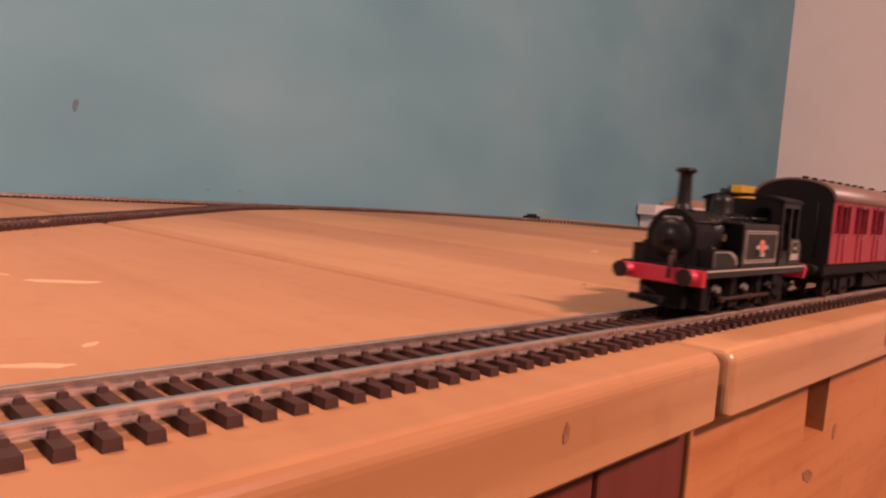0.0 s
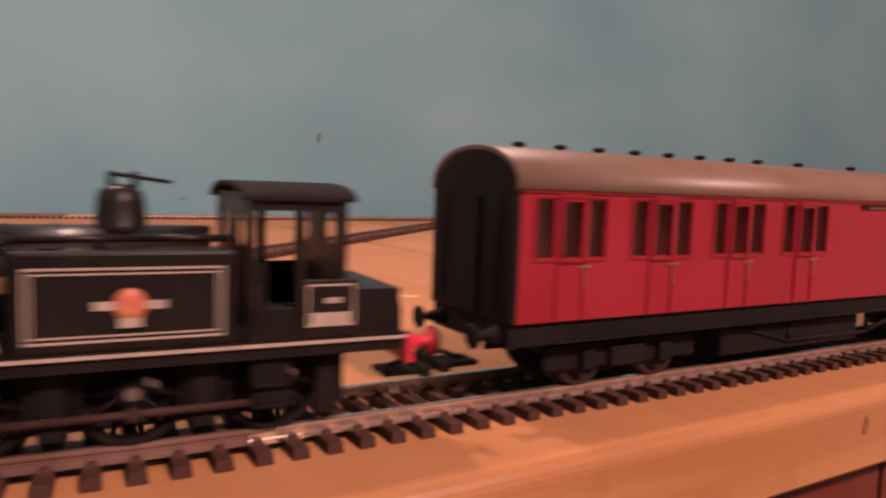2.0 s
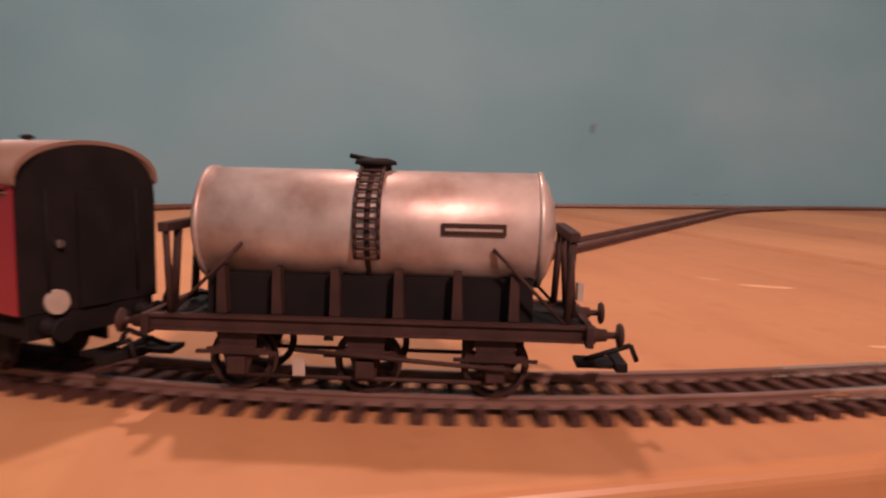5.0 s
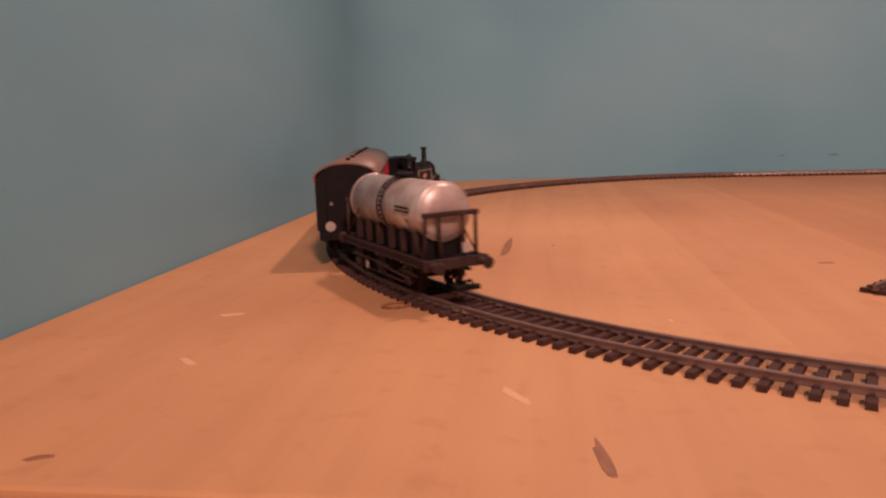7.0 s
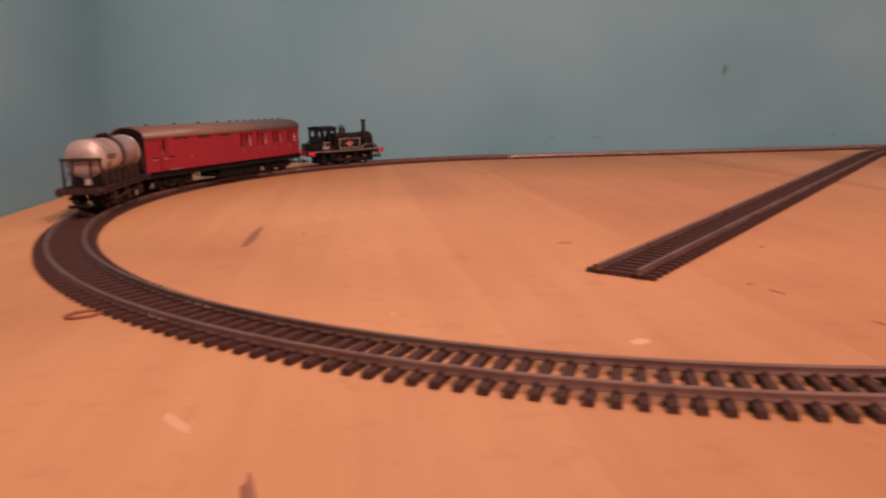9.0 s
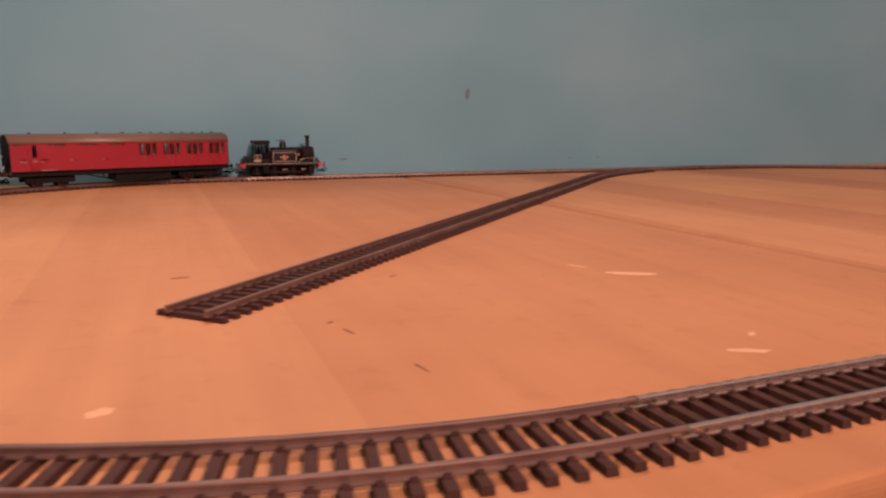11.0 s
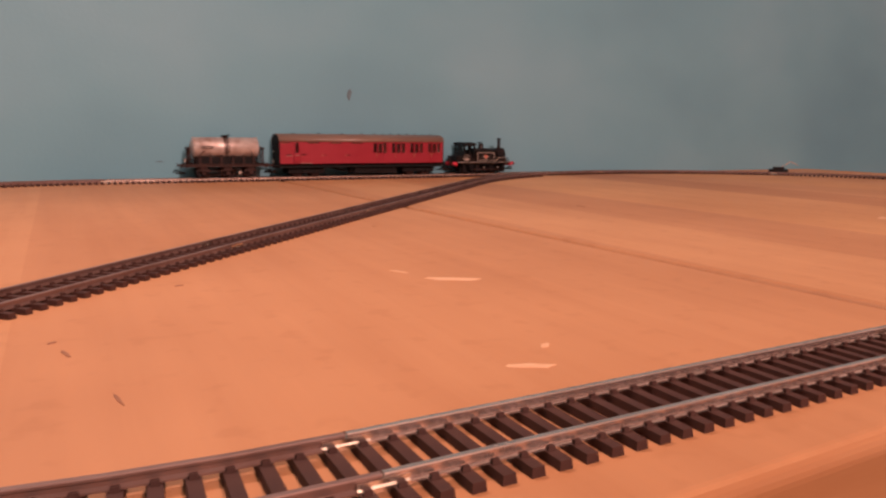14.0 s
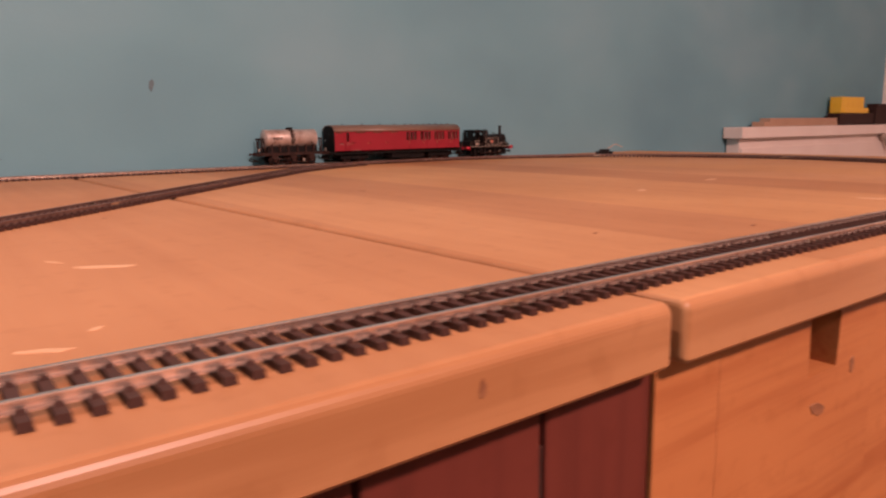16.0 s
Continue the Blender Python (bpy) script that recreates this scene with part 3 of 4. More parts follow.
def locomotive():
    loco = tagged(new("steam_locomotive"), "small black tank locomotive model with red buffer beams and cream lining", "locomotive")
    P = lambda name, bm, m, label="", parent=None: part(name, bm, m, parent or loco, label)
    zp = 0.0163
    fr = P("running_plate", boxes((-0.0500, 0.0455, -0.0150, 0.0150, zp - 0.0010, zp)), M_BLACK)
    each("valance", [(-0.0490, 0.0445, -0.0146, -0.0136, zp - 0.003, zp - 0.0011), (-0.0490, 0.0445, 0.0136, 0.0146, zp - 0.003, zp - 0.0011)], M_BLACK, fr)
    each("brake_hanger", [(x - 0.0022, x + 0.0022, s * 0.0100 - 0.0012, s * 0.0100 + 0.0012, 0.0022, zp - 0.0031) for x in (0.036, 0.0125, -0.012, -0.035) for s in (-1, 1)], M_MATT, loco)
    bm = B()
    for s in (-1, 1):
        box(bm, -0.0498, 0.0453, min(s * 0.0150, s * 0.0153), max(s * 0.0150, s * 0.0153), zp - 0.00095, zp - 0.0004)
    P("plate_lining", bm, M_LINE, "thin cream line along the plate", fr)
    P("frames", boxes((-0.040, 0.041, -0.0062, 0.0062, 0.0022, zp - 0.0012)), M_MATT)
    for x in (0.0457, -0.0512):
        beam = P("buffer_beam", boxes((x - 0.0002, x + 0.0012, -0.0150, 0.0150, 0.0106, 0.0158), bevel=0.0003), M_BEAM, "bright red buffer beam")
    for x, w in ((0.0469, 1), (-0.0514, -1)):
        for s in (-1, 1):
            b = buffer(loco, x, s * 0.0112, 0.0136, w, M_BEAM, "red buffer with dark head")
            bm = B()
            tube(bm, (x + w * 0.0056, s * 0.0112, 0.0136), (x + w * 0.0067, s * 0.0112, 0.0136), 0.0027, seg=14)
            part("buffer_head", bm, M_RUST, b)
        coupling(loco, x - w * 0.001, w, 0.0050)
    # lamp irons, hose
    for x, w in ((0.0463, 1), (-0.0508, -1)):
        bm = B()
        tube(bm, (x, 0.004, zp), (x, 0.004, zp + 0.0048), 0.0007, seg=8)
        tube(bm, (x, 0.004, zp + 0.0048), (x + w * 0.002, 0.004, zp + 0.0035), 0.0007, seg=8)
        tube(bm, (x + w * 0.002, 0.004, zp + 0.0035), (x + w * 0.0026, 0.004, zp - 0.004), 0.0007, seg=8)
        P("vacuum_hose", bm, M_RUST, "brownish hose standard")
        each("lamp_iron", [(x - 0.0004, x + 0.0004, s * 0.0085 - 0.0008, s * 0.0085 + 0.0008, zp, zp + 0.0035) for s in (-1, 1)], M_MATT, loco)
    # boiler and smokebox
    zb, rb = 0.0258, 0.0084
    bm = B()
    tube(bm, (-0.014, 0, zb), (0.0270, 0, zb), rb, seg=32)
    for x in (0.0115, 0.0195):
        tube(bm, (x, 0, zb), (x + 0.0008, 0, zb), rb + 0.00022, seg=32)
    boiler = P("boiler", bm, M_BLACK, "glossy black boiler barrel")
    bm = B()
    n = 16
    out = [(0.0088, zp), (0.0088, zb)] + [(0.0088 * math.cos(a), zb + 0.0088 * math.sin(a)) for a in (math.pi * k / n for k in range(1, n))] + [(-0.0088, zb), (-0.0088, zp)]
    prism(bm, out, 0.0268, 0.0408)
    box_ = P("smokebox", bm, M_MATT, "matt black smokebox")
    bm = B()
    lathe(bm, (0.0408, 0, zb - 0.0008), (1, 0, 0), [(0.0068, 0.0), (0.0066, 0.0007), (0.004, 0.0012), (0.0012, 0.0014), (0.0010, 0.0024)], 24)
    tube(bm, (0.0424, -0.0002, zb - 0.0008), (0.0428, -0.0028, zb - 0.003), 0.0003, seg=6)
    part("smokebox_door", bm, M_BLACK, box_)
    bm = boxes((0.0409, 0.0413, -0.0030, 0.0030, zb + 0.0050, zb + 0.0062))
    part("number_plate", bm, M_LINE, box_, "small plate with a pale bar")
    bm = B()
    lathe(bm, (0.0340, 0, zb + 0.0080), (0, 0, 1), [(0.0042, 0.0), (0.0030, 0.0012), (0.0024, 0.0028), (0.0021, 0.0118), (0.0022, 0.0125), (0.0033, 0.0129), (0.0034, 0.0137), (0.0027, 0.0143), (0.0020, 0.0143)], 24)
    P("chimney", bm, M_BLACK, "tall black chimney with copper-cap lip")
    bm = B()
    lathe(bm, (0.0012, 0, zb + 0.0070), (0, 0, 1), [(0.0048, 0.0), (0.0040, 0.0014), (0.0038, 0.0050), (0.0034, 0.0068), (0.0022, 0.0078), (0.0008, 0.0081)], 24)
    dome = P("dome", bm, M_BLACK, "glossy black steam dome")
    bm = B()
    for s in (-1, 1):
        tube(bm, (0.0005 + s * 0.0018, 0, zb + 0.0145), (0.0005 + s * 0.0018, 0, zb + 0.0172), 0.0006, seg=8)
    tube(bm, (0.0025, 0, zb + 0.0168), (-0.0070, 0, zb + 0.0156), 0.0004, seg=6)
    part("safety_valve", bm, M_MATT, dome, "dark safety valve with lever")
    for s in (-1, 1):
        bm = B()
        tube(bm, (0.040, s * 0.0078, zb + 0.0048), (-0.013, s * 0.0078, zb + 0.0052), 0.0004, seg=8)
        for x in (0.036, 0.022, 0.010):
            tube(bm, (x, s * 0.0070, zb + 0.0040), (x, s * 0.0080, zb + 0.0051), 0.0004, seg=6)
        P("handrail", bm, M_RUST, "thin dark handrail")
    # sandboxes: a square front running into a low curved splasher
    for s in (-1, 1):
        y0, y1 = sorted((s * 0.0088, s * 0.0142))
        top = zp + 0.0058
        curve = [(0.0285 - 0.0095 * math.sin(a), zp + 0.0002 + (top - zp - 0.0002) * math.cos(a)) for a in (math.pi / 2 * k / 8 for k in range(9))]
        bm = B()
        sideprism(bm, [(0.0395, zp), (0.0395, top)] + curve + [(0.0190, zp)], y0, y1)
        spl = P("sandbox", bm, M_BLACK, "black sandbox running into a curved splasher")
        bm = B()
        ya, yb = sorted((s * 0.0142, s * 0.0144))
        inner = [(0.0388, top - 0.0006)] + [(0.0285 - 0.0086 * math.sin(a), zp + 0.0006 + (top - zp - 0.0012) * math.cos(a)) for a in (math.pi / 2 * k / 8 for k in range(9))]
        for (xa, za), (xb, zb_) in zip(inner, inner[1:]):
            box(bm, min(xa, xb) - 0.00012, max(xa, xb) + 0.00012, ya, yb, min(za, zb_) - 0.00012, max(za, zb_) + 0.00012)
        box(bm, 0.0386, 0.0389, ya, yb, zp + 0.0006, top - 0.0007)
        part("lining", bm, M_LINE, spl, "thin cream lining")
        bm = B()
        lathe(bm, (0.0352, s * 0.0116, top - 0.0002), (0, 0, 1), [(0.0015, 0.0), (0.0015, 0.0007), (0.0009, 0.0011), (0.0005, 0.0014)], 12)
        part("sand_lid", bm, M_BLACK, spl)
    # side tanks
    for s in (-1, 1):
        y0, y1 = sorted((s * 0.0078, s * 0.0150))
        tank = P("side_tank", boxes((-0.0165, 0.0180, y0, y1, zp, 0.0312), bevel=0.0006), M_BLACK, "black side tank with cream lining")
        bm = B()
        frame_lines(bm, -0.0145, 0.0160, zp + 0.0015, 0.0288, s * 0.0150)
        frame_lines(bm, -0.0137, 0.0152, zp + 0.0023, 0.0280, s * 0.0150, 0.00025)
        part("lining", bm, M_LINE, tank, "double cream lining")
        ys = s * 0.0151
        bm = B()
        lathe(bm, (0.0005, ys, 0.0232), (0, s, 0), [(0.0026, 0.0), (0.0024, 0.0004), (0.001, 0.0005)], 16)
        crest = part("crest", bm, M_CREST, tank, "round red and cream crest")
        bm = B()
        a, b = sorted((ys, ys + s * 0.0003))
        box(bm, -0.0050, -0.0019, a, b, 0.0225, 0.0238)
        box(bm, 0.0029, 0.0060, a, b, 0.0225, 0.0238)
        box(bm, -0.0012, 0.0022, a, b + (0.0004 if s > 0 else 0), 0.0199, 0.0213)
        part("crest_scroll", bm, M_LINE, crest)
        tube_bm = B()
        tube(tube_bm, (0.0120, s * 0.0115, 0.0312), (0.0120, s * 0.0115, 0.0316), 0.0016, seg=12)
        tube(tube_bm, (0.0055, s * 0.0100, 0.0312), (0.0055, s * 0.0100, 0.0333), 0.0007, seg=8)
        part("filler_cap", tube_bm, M_BLACK, tank)
    for s in (-1, 1):
        bm = B()
        pts = [(0.0270, s * 0.0080, 0.0300), (0.0180, s * 0.0090, 0.0324), (-0.0010, s * 0.0098, 0.0327), (-0.0165, s * 0.0098, 0.0327)]
        for p, q in zip(pts, pts[1:]):
            tube(bm, p, q, 0.0006, seg=8)
        P("steam_pipe", bm, M_BLACK, "thin black pipe along the tank top")
        bm = B()
        for x in (-0.0197, -0.0280):
            tube(bm, (x, s * 0.0155, zp + 0.0030), (x, s * 0.0155, 0.0255), 0.00028, seg=6)
            for z in (zp + 0.0030, 0.0255):
                tube(bm, (x, s * 0.0149, z), (x, s * 0.0156, z), 0.00035, seg=6)
        P("cab_handrail", bm, M_RUST, "thin upright cab handrail")
    # cab with open sides and round windows in the front sheet
    zr = 0.0400
    for s in (-1, 1):
        y0, y1 = sorted((s * 0.0140, s * 0.0150))
        P("cab_side", panel((-0.0370, -0.0358, -0.0290, -0.0275, -0.0200, -0.0186), (zp, 0.0215, 0.0262, 0.0375, zr), s * 0.0140, s * 0.0010,
                            lambda x, z: (-0.0275 < x < -0.0200 and 0.0215 < z < 0.0375) or (-0.0358 < x < -0.0290 and 0.0262 < z < 0.0375)), M_BLACK)
        bk = P("bunker_side", boxes((-0.0395, -0.0285, y0 - (0.0002 if s < 0 else 0), y1 + (0.0002 if s > 0 else 0), zp, 0.0262), bevel=0.0003), M_BLACK, "black bunker side with lining and a pale plate")
        bm = B()
        ys = s * 0.0152
        frame_lines(bm, -0.0386, -0.0294, zp + 0.0020, 0.0254, ys)
        part("lining", bm, M_LINE, bk, "cream lining")
        a, b = sorted((ys, ys + s * 0.0003))
        part("number_bar", boxes((-0.0377, -0.0303, a, b, 0.0186, 0.0206)), M_LINE, bk, "pale number bar")
        part("number_bar", boxes((-0.0360, -0.0328, a, b, 0.0222, 0.0231)), M_LINE, bk, "small pale bar")
    for x in (-0.0193, -0.0366):
        bm = B()
        top = 0.0402
        # sheet with two round windows, built as a ring of quads about each opening
        for s in (-1, 1):
            cy, cz, r, n = s * 0.0078, 0.0340, 0.0034, 16
            ring, rim = [], []
            for k in range(n):
                a = 2 * math.pi * k / n
                c, d = math.cos(a), math.sin(a)
                q = max(abs(c), abs(d))
                ring.append((cy + r * c, cz + r * d))
                rim.append((cy + 0.0058 * c / q, cz + 0.0062 * d / q))
            for sx in (x, x + 0.0007):
                f = [bm.verts.new((sx, *p)) for p in ring]
                g = [bm.verts.new((sx, *p)) for p in rim]
                for k in range(n):
                    bm.faces.new((f[k], f[(k + 1) % n], g[(k + 1) % n], g[k]))
        box(bm, x, x + 0.0007, -0.0142, 0.0142, zp, 0.0279)
        box(bm, x, x + 0.0007, -0.0021, 0.0021, 0.0279, top)
        P("cab_sheet", bm, M_BLACK, "cab end with two round windows")
    bm = B()
    n = 14
    arc = [(0.0158 * math.sin(a), zr - 0.0002 + 0.0026 * (math.cos(a * 1.0) - math.cos(1.5)) ) for a in (-1.5 + 3.0 * k / n for k in range(n + 1))]
    prism(bm, arc + [(y, z - 0.0007) for y, z in reversed(arc)], -0.0385, -0.0172)
    P("cab_roof", bm, M_MATT, "black arched cab roof")
    P("bunker", boxes((-0.0490, -0.0395, -0.0130, 0.0130, zp, 0.0240), (-0.0395, -0.0372, -0.0139, 0.0139, zp, 0.0255)), M_BLACK)
    P("cab_floor", boxes((-0.0358, -0.0170, -0.0138, 0.0138, zp + 0.0002, zp + 0.0020), (-0.0240, -0.0196, -0.0075, 0.0075, 0.0150, 0.0280)), M_MATT)
    each("clack_valve", [(0.0190, 0.0212, -0.0095, -0.0082, zb - 0.0012, zb + 0.0012), (0.0190, 0.0212, 0.0082, 0.0095, zb - 0.0012, zb + 0.0012)], M_BRASS, loco, "brass clack valve")
    # steps, guard irons, brake gear, coupling rods
    for s in (-1, 1):
        y0, y1 = sorted((s * 0.0125, s * 0.0145))
        each("cab_step", [(-0.0270, -0.0200, y0, y1, 0.0050, 0.0057), (-0.0270, -0.0200, y0, y1, 0.0085, 0.0091)], M_MATT, loco)
        each("step_plate", [(-0.0270, -0.0200, s * 0.0130 - 0.0003, s * 0.0130 + 0.0003, 0.0051, zp - 0.0011)], M_MATT, loco)
        bm = B()
        tube(bm, (0.0245, s * 0.0120, 0.0055), (-0.0245, s * 0.0120, 0.0055), 0.0007, seg=8)
        for x in (0.0245, 0.0, -0.0245):
            tube(bm, (x, s * 0.0105, 0.0055), (x, s * 0.0130, 0.0055), 0.0011, seg=10)
        P("coupling_rod", bm, M_RUST, "dull steel coupling rod")
    # the body is drawn together along its length; turned parts keep their round shape
    near = 0.895
    for ob in loco.children_recursive:
        xs = [v.co.x for v in ob.data.vertices]
        if ob.name.split(".")[0] in ("chimney", "dome", "safety_valve", "filler_cap", "sand_lid", "buffer_head"):
            slip = (near - 1) * (min(xs) + max(xs)) / 2
            for v in ob.data.vertices:
                v.co.x += slip
        else:
            for v in ob.data.vertices:
                v.co.x *= near
    axles = []
    bar = mesh_of("axle", axle_bar(), M_MATT)
    pair = [mesh_of("wheel", wheels(0.0084, 10, (s,)), M_MATT) for s in (-1, 1)]
    for x in (0.0245 * near, 0.0, -0.0245 * near):
        axle = share("axle", bar, loco, pose(x, 0, 0.0084))
        for me in pair:
            wheel = share("wheel", me, axle, pose(0, 0, 0))
            side = -1 if me is pair[0] else 1
            bm = B()
            tube(bm, (0, side * 0.0105, 0), (0, side * 0.0113, 0), 0.0011, seg=10)
            tube(bm, (0.0032, side * 0.0100, 0), (0.0032, side * 0.0112, 0), 0.0008, seg=8)
            part("crank_pin", bm, M_STEEL, wheel, "bright steel axle end and crank pin")
        axles.append((axle, x, 0.0084))
    return loco, axles


def coach():
    car = tagged(new("passenger_coach"), "maroon brake coach model with a grey-brown roof and black ends", "coach")
    P = lambda name, bm, m, label="", parent=None, at=None: part(name, bm, m, parent or car, label, at)
    L, w = 0.1090, 0.0162
    z0, ze = 0.0159, 0.0431
    sill, head = 0.0288, 0.0405
    # window openings: pitch along the compartments, each door flanked by two quarter lights
    wins = []
    for k in range(4):
        c = L - 0.0128 - k * 0.0257
        wins += [(c + 0.0045, c + 0.0088), (c - 0.0025, c + 0.0025), (c - 0.0088, c - 0.0045)]
    wins.append((-0.0905, -0.0865))
    cuts = sorted(wins)
    for s in (-1, 1):
        y0, y1 = sorted((s * w, s * (w - 0.0011)))
        xs = [-L] + [q for c in cuts for q in c] + [L]
        side = P("side", panel(xs, (z0, sill, head, ze), s * (w - 0.0011), s * 0.0011, lambda x, z: sill < z < head and any(p < x < q for p, q in cuts)), M_RED, "glossy maroon coach side")
        o = s * (w + 0.0004)
        ya, yb = sorted((s * w, o))
        bm = B()
        box(bm, -L, L, ya, yb, ze - 0.0013, ze - 0.0008)
        for k in range(4):
            c = L - 0.0128 - k * 0.0257
            frame_lines(bm, c - 0.0095, c + 0.0095, sill - 0.0007, head + 0.0008, s * w, 0.0005, 0.0003)
            for x in (c - 0.0035, c + 0.0035):
                box(bm, x - 0.0002, x + 0.0002, ya, yb, z0 + 0.0003, head + 0.0010)
        for x in (-0.0935, -0.0840):
            box(bm, x - 0.00025, x + 0.00025, ya, yb, z0 + 0.0003, head + 0.0012)
        part("moulding", bm, M_REDTRIM, side, "raised maroon mouldings")
        part("gutter", boxes((-L, L, ya, yb, ze - 0.0003, ze + 0.0004)), M_LINE, side, "thin pale gutter line")
        for k in range(4):
            c = L - 0.0128 - k * 0.0257
            part("door_handle", boxes((c - 0.0039, c - 0.0035, ya, yb, sill - 0.0062, sill - 0.0018), (c - 0.0052, c - 0.0022, ya, yb, sill - 0.0021, sill - 0.0016)), M_BRASS, side, "small brass door handle")
        each("grab_handle", [(x - 0.0018, x + 0.0018, ya, yb, 0.0256, 0.0261) for x in (-0.0560, -0.0260)] + [(-0.0838, -0.0815, ya, yb, 0.0249, 0.0254)], M_BRASS, side, "small brass grab handle")
        for c in [L - 0.0128 - k * 0.0257 for k in range(4)] + [-0.0885, -0.1030]:
            part("louvre", boxes(*[(c - 0.0042, c + 0.0042, ya, yb, 0.0413 + q * 0.0007, 0.0417 + q * 0.0007) for q in (0, 1)]), M_REDTRIM, side, "thin ventilation louvre")
        # guard's door: padded lower panel, grip shade and highlights as bars, pale step line
        panel_y = sorted((s * w, s * (w + 0.0011)))
        part("guard_door_panel", boxes((-0.0925, -0.0850, panel_y[0], panel_y[1], z0 + 0.0012, sill - 0.0010), bevel=0.0005), M_REDTRIM, side, "padded maroon lower door panel")
        # recesses aren't cut: raised black bars paint the shade in them
        each("grip_recess", [(x - 0.0030, x + 0.0030, ya, yb, 0.0262, 0.0271) for x in (-0.0800, -0.0985)] + [(x + 0.0018, x + 0.0040, ya, yb, 0.0256, 0.0265) for x in (-0.0560, -0.0260)], M_MATT, side, "raised dark bar for the shade in a grip recess")
        # cream bars paint the highlights at the grips; the last is the step line
        each("grab_rail", [(x - 0.0028, x + 0.0028, ya, yb, 0.0249, 0.0255) for x in (-0.0985,)] + [(-0.0905, -0.0870, panel_y[0], s * (w + 0.0013), 0.0253, 0.0259) if s > 0 else (-0.0905, -0.0870, s * (w + 0.0013), panel_y[1], 0.0253, 0.0259)] + [(-0.0835, -0.0700, ya, yb, z0 + 0.0004, z0 + 0.0008)], M_LINE, side, "thin pale bar painting grip highlights and the step line")
        each("slot_strip", [(x - 0.0055, x + 0.0040, *sorted((s * w, s * (w + 0.0006))), 0.0403, 0.0406) for x in (-0.068, -0.040, -0.012, -0.102)], M_BRASS, side, "thin brass strip")
        each("lamp_slot", [(x - 0.007, x + 0.007, ya, yb, 0.0401, 0.0413) for x in (-0.068, -0.040, -0.012)] + [(-0.1065, -0.0975, ya, yb, 0.0401, 0.0412)], M_MATT, side, "dark slot under the eaves")
        for k in range(4):
            c = L - 0.0128 - k * 0.0257
            bm = B()
            frame_lines(bm, c - 0.0031, c + 0.0031, sill - 0.0009, head + 0.0002, s * w, 0.0006, 0.0006)
            box(bm, c - 0.0031, c + 0.0031, *sorted((s * w, s * (w + 0.0007))), head + 0.0004, head + 0.0011)
            part("door_light_frame", bm, M_REDTRIM, side, "raised maroon frame round the door window")
        gy0, gy1 = sorted((s * (w - 0.0014), s * (w - 0.0018)))
        for a, b in cuts:
            pane = part("window_pane", boxes((a - 0.0006, b + 0.0006, gy0, gy1, sill - 0.0006, head + 0.0006)), M_GLASS, side, "clear glazing")
            pane.visible_shadow = False
    # ends: domed black panels
    n = 14
    def outline(grow):
        ww, zt = w + grow, 0.0512 + grow
        pts = [(ww, z0), (ww, ze - 0.003)]
        pts += [(ww * math.cos(a), ze - 0.003 + (zt - ze + 0.003) * math.sin(a)) for a in (math.pi * k / n for k in range(1, n))]
        return pts + [(-ww, ze - 0.003), (-ww, z0)]
    for x0, x1 in ((L, L + 0.0011), (-L - 0.0011, -L)):
        bm = B()
        prism(bm, outline(-0.0002), x0, x1)
        end = P("end_panel", bm, M_MATT, "plain black coach end")
        xx = x1 if x0 > 0 else x0
        d = 0.0006 if x0 > 0 else -0.0006
        bm = B()
        for y in (-0.0105, 0.0105):
            tube(bm, (xx + d, y, z0 + 0.002), (xx + d, y, 0.0413), 0.0003, seg=6)
        box(bm, min(xx, xx + d), max(xx, xx + d), -0.0036, 0.0036, z0, 0.0405)
        part("corridor_plate", bm, M_MATT, end)
    # roof shell
    bm = B()
    arc = [((w + 0.0008) * math.cos(a), ze - 0.0005 + 0.0087 * math.sin(a) ** 0.85) for a in (math.pi * k / 24 for k in range(25))]
    prism(bm, arc + [(y * 0.96, z - 0.0009) for y, z in reversed(arc)], -L - 0.0012, L + 0.0012, True)
    roof = P("roof", bm, M_ROOF, "grey-brown roof with a row of ventilators")
    for f in roof.data.polygons:
        f.use_smooth = abs(f.normal.x) < 0.5
    vent = B()
    lathe(vent, (0, 0, 0), (0, 0, 1), [(0.0008, -0.0010), (0.0008, 0.0007), (0.0014, 0.0008), (0.0015, 0.0013), (0.0009, 0.0017)], 12)
    vme = mesh_of("ventilator", vent, M_MATT)
    for x in (0.0985, 0.0870, 0.0755, 0.0640, 0.0525, 0.0410, 0.0295, 0.0180, 0.0000, -0.0260, -0.0560, -0.0880):
        share("ventilator", vme, roof, pose(x, 0, 0.0509), "small dark roof ventilator")
    # floor, solebars, inside partitions and seats
    P("floor_pan", boxes((-L, L, -w + 0.0012, w - 0.0012, 0.0136, 0.0165)), M_MATT)
    walls = []
    for k in range(5):
        x = L - 0.0010 - k * 0.0257
        walls.append((x - 0.0012, x - 0.0004, -w + 0.002, w - 0.002, 0.0166, 0.0413))
    walls.append((-0.0780, -0.0772, -w + 0.002, w - 0.002, 0.0166, 0.0400))
    each("partition", walls, M_INSIDE, car, "brown compartment partition")
    for k in range(4):
        x = L - 0.0022 - k * 0.0257
        for a, b in ((x - 0.0052, x), (x - 0.0235, x - 0.0183)):
            each("bench_seat", [(a, b, -w + 0.0045, w - 0.0045, 0.0166, 0.0222)], M_TAN, car, "brown bench seat", 0.0005)
    for s in (-1, 1):
        each("solebar", [(-L + 0.001, L - 0.001, *sorted((s * 0.0150, s * 0.0135)), 0.0110, 0.0158)], M_MATT, car, "black solebar")
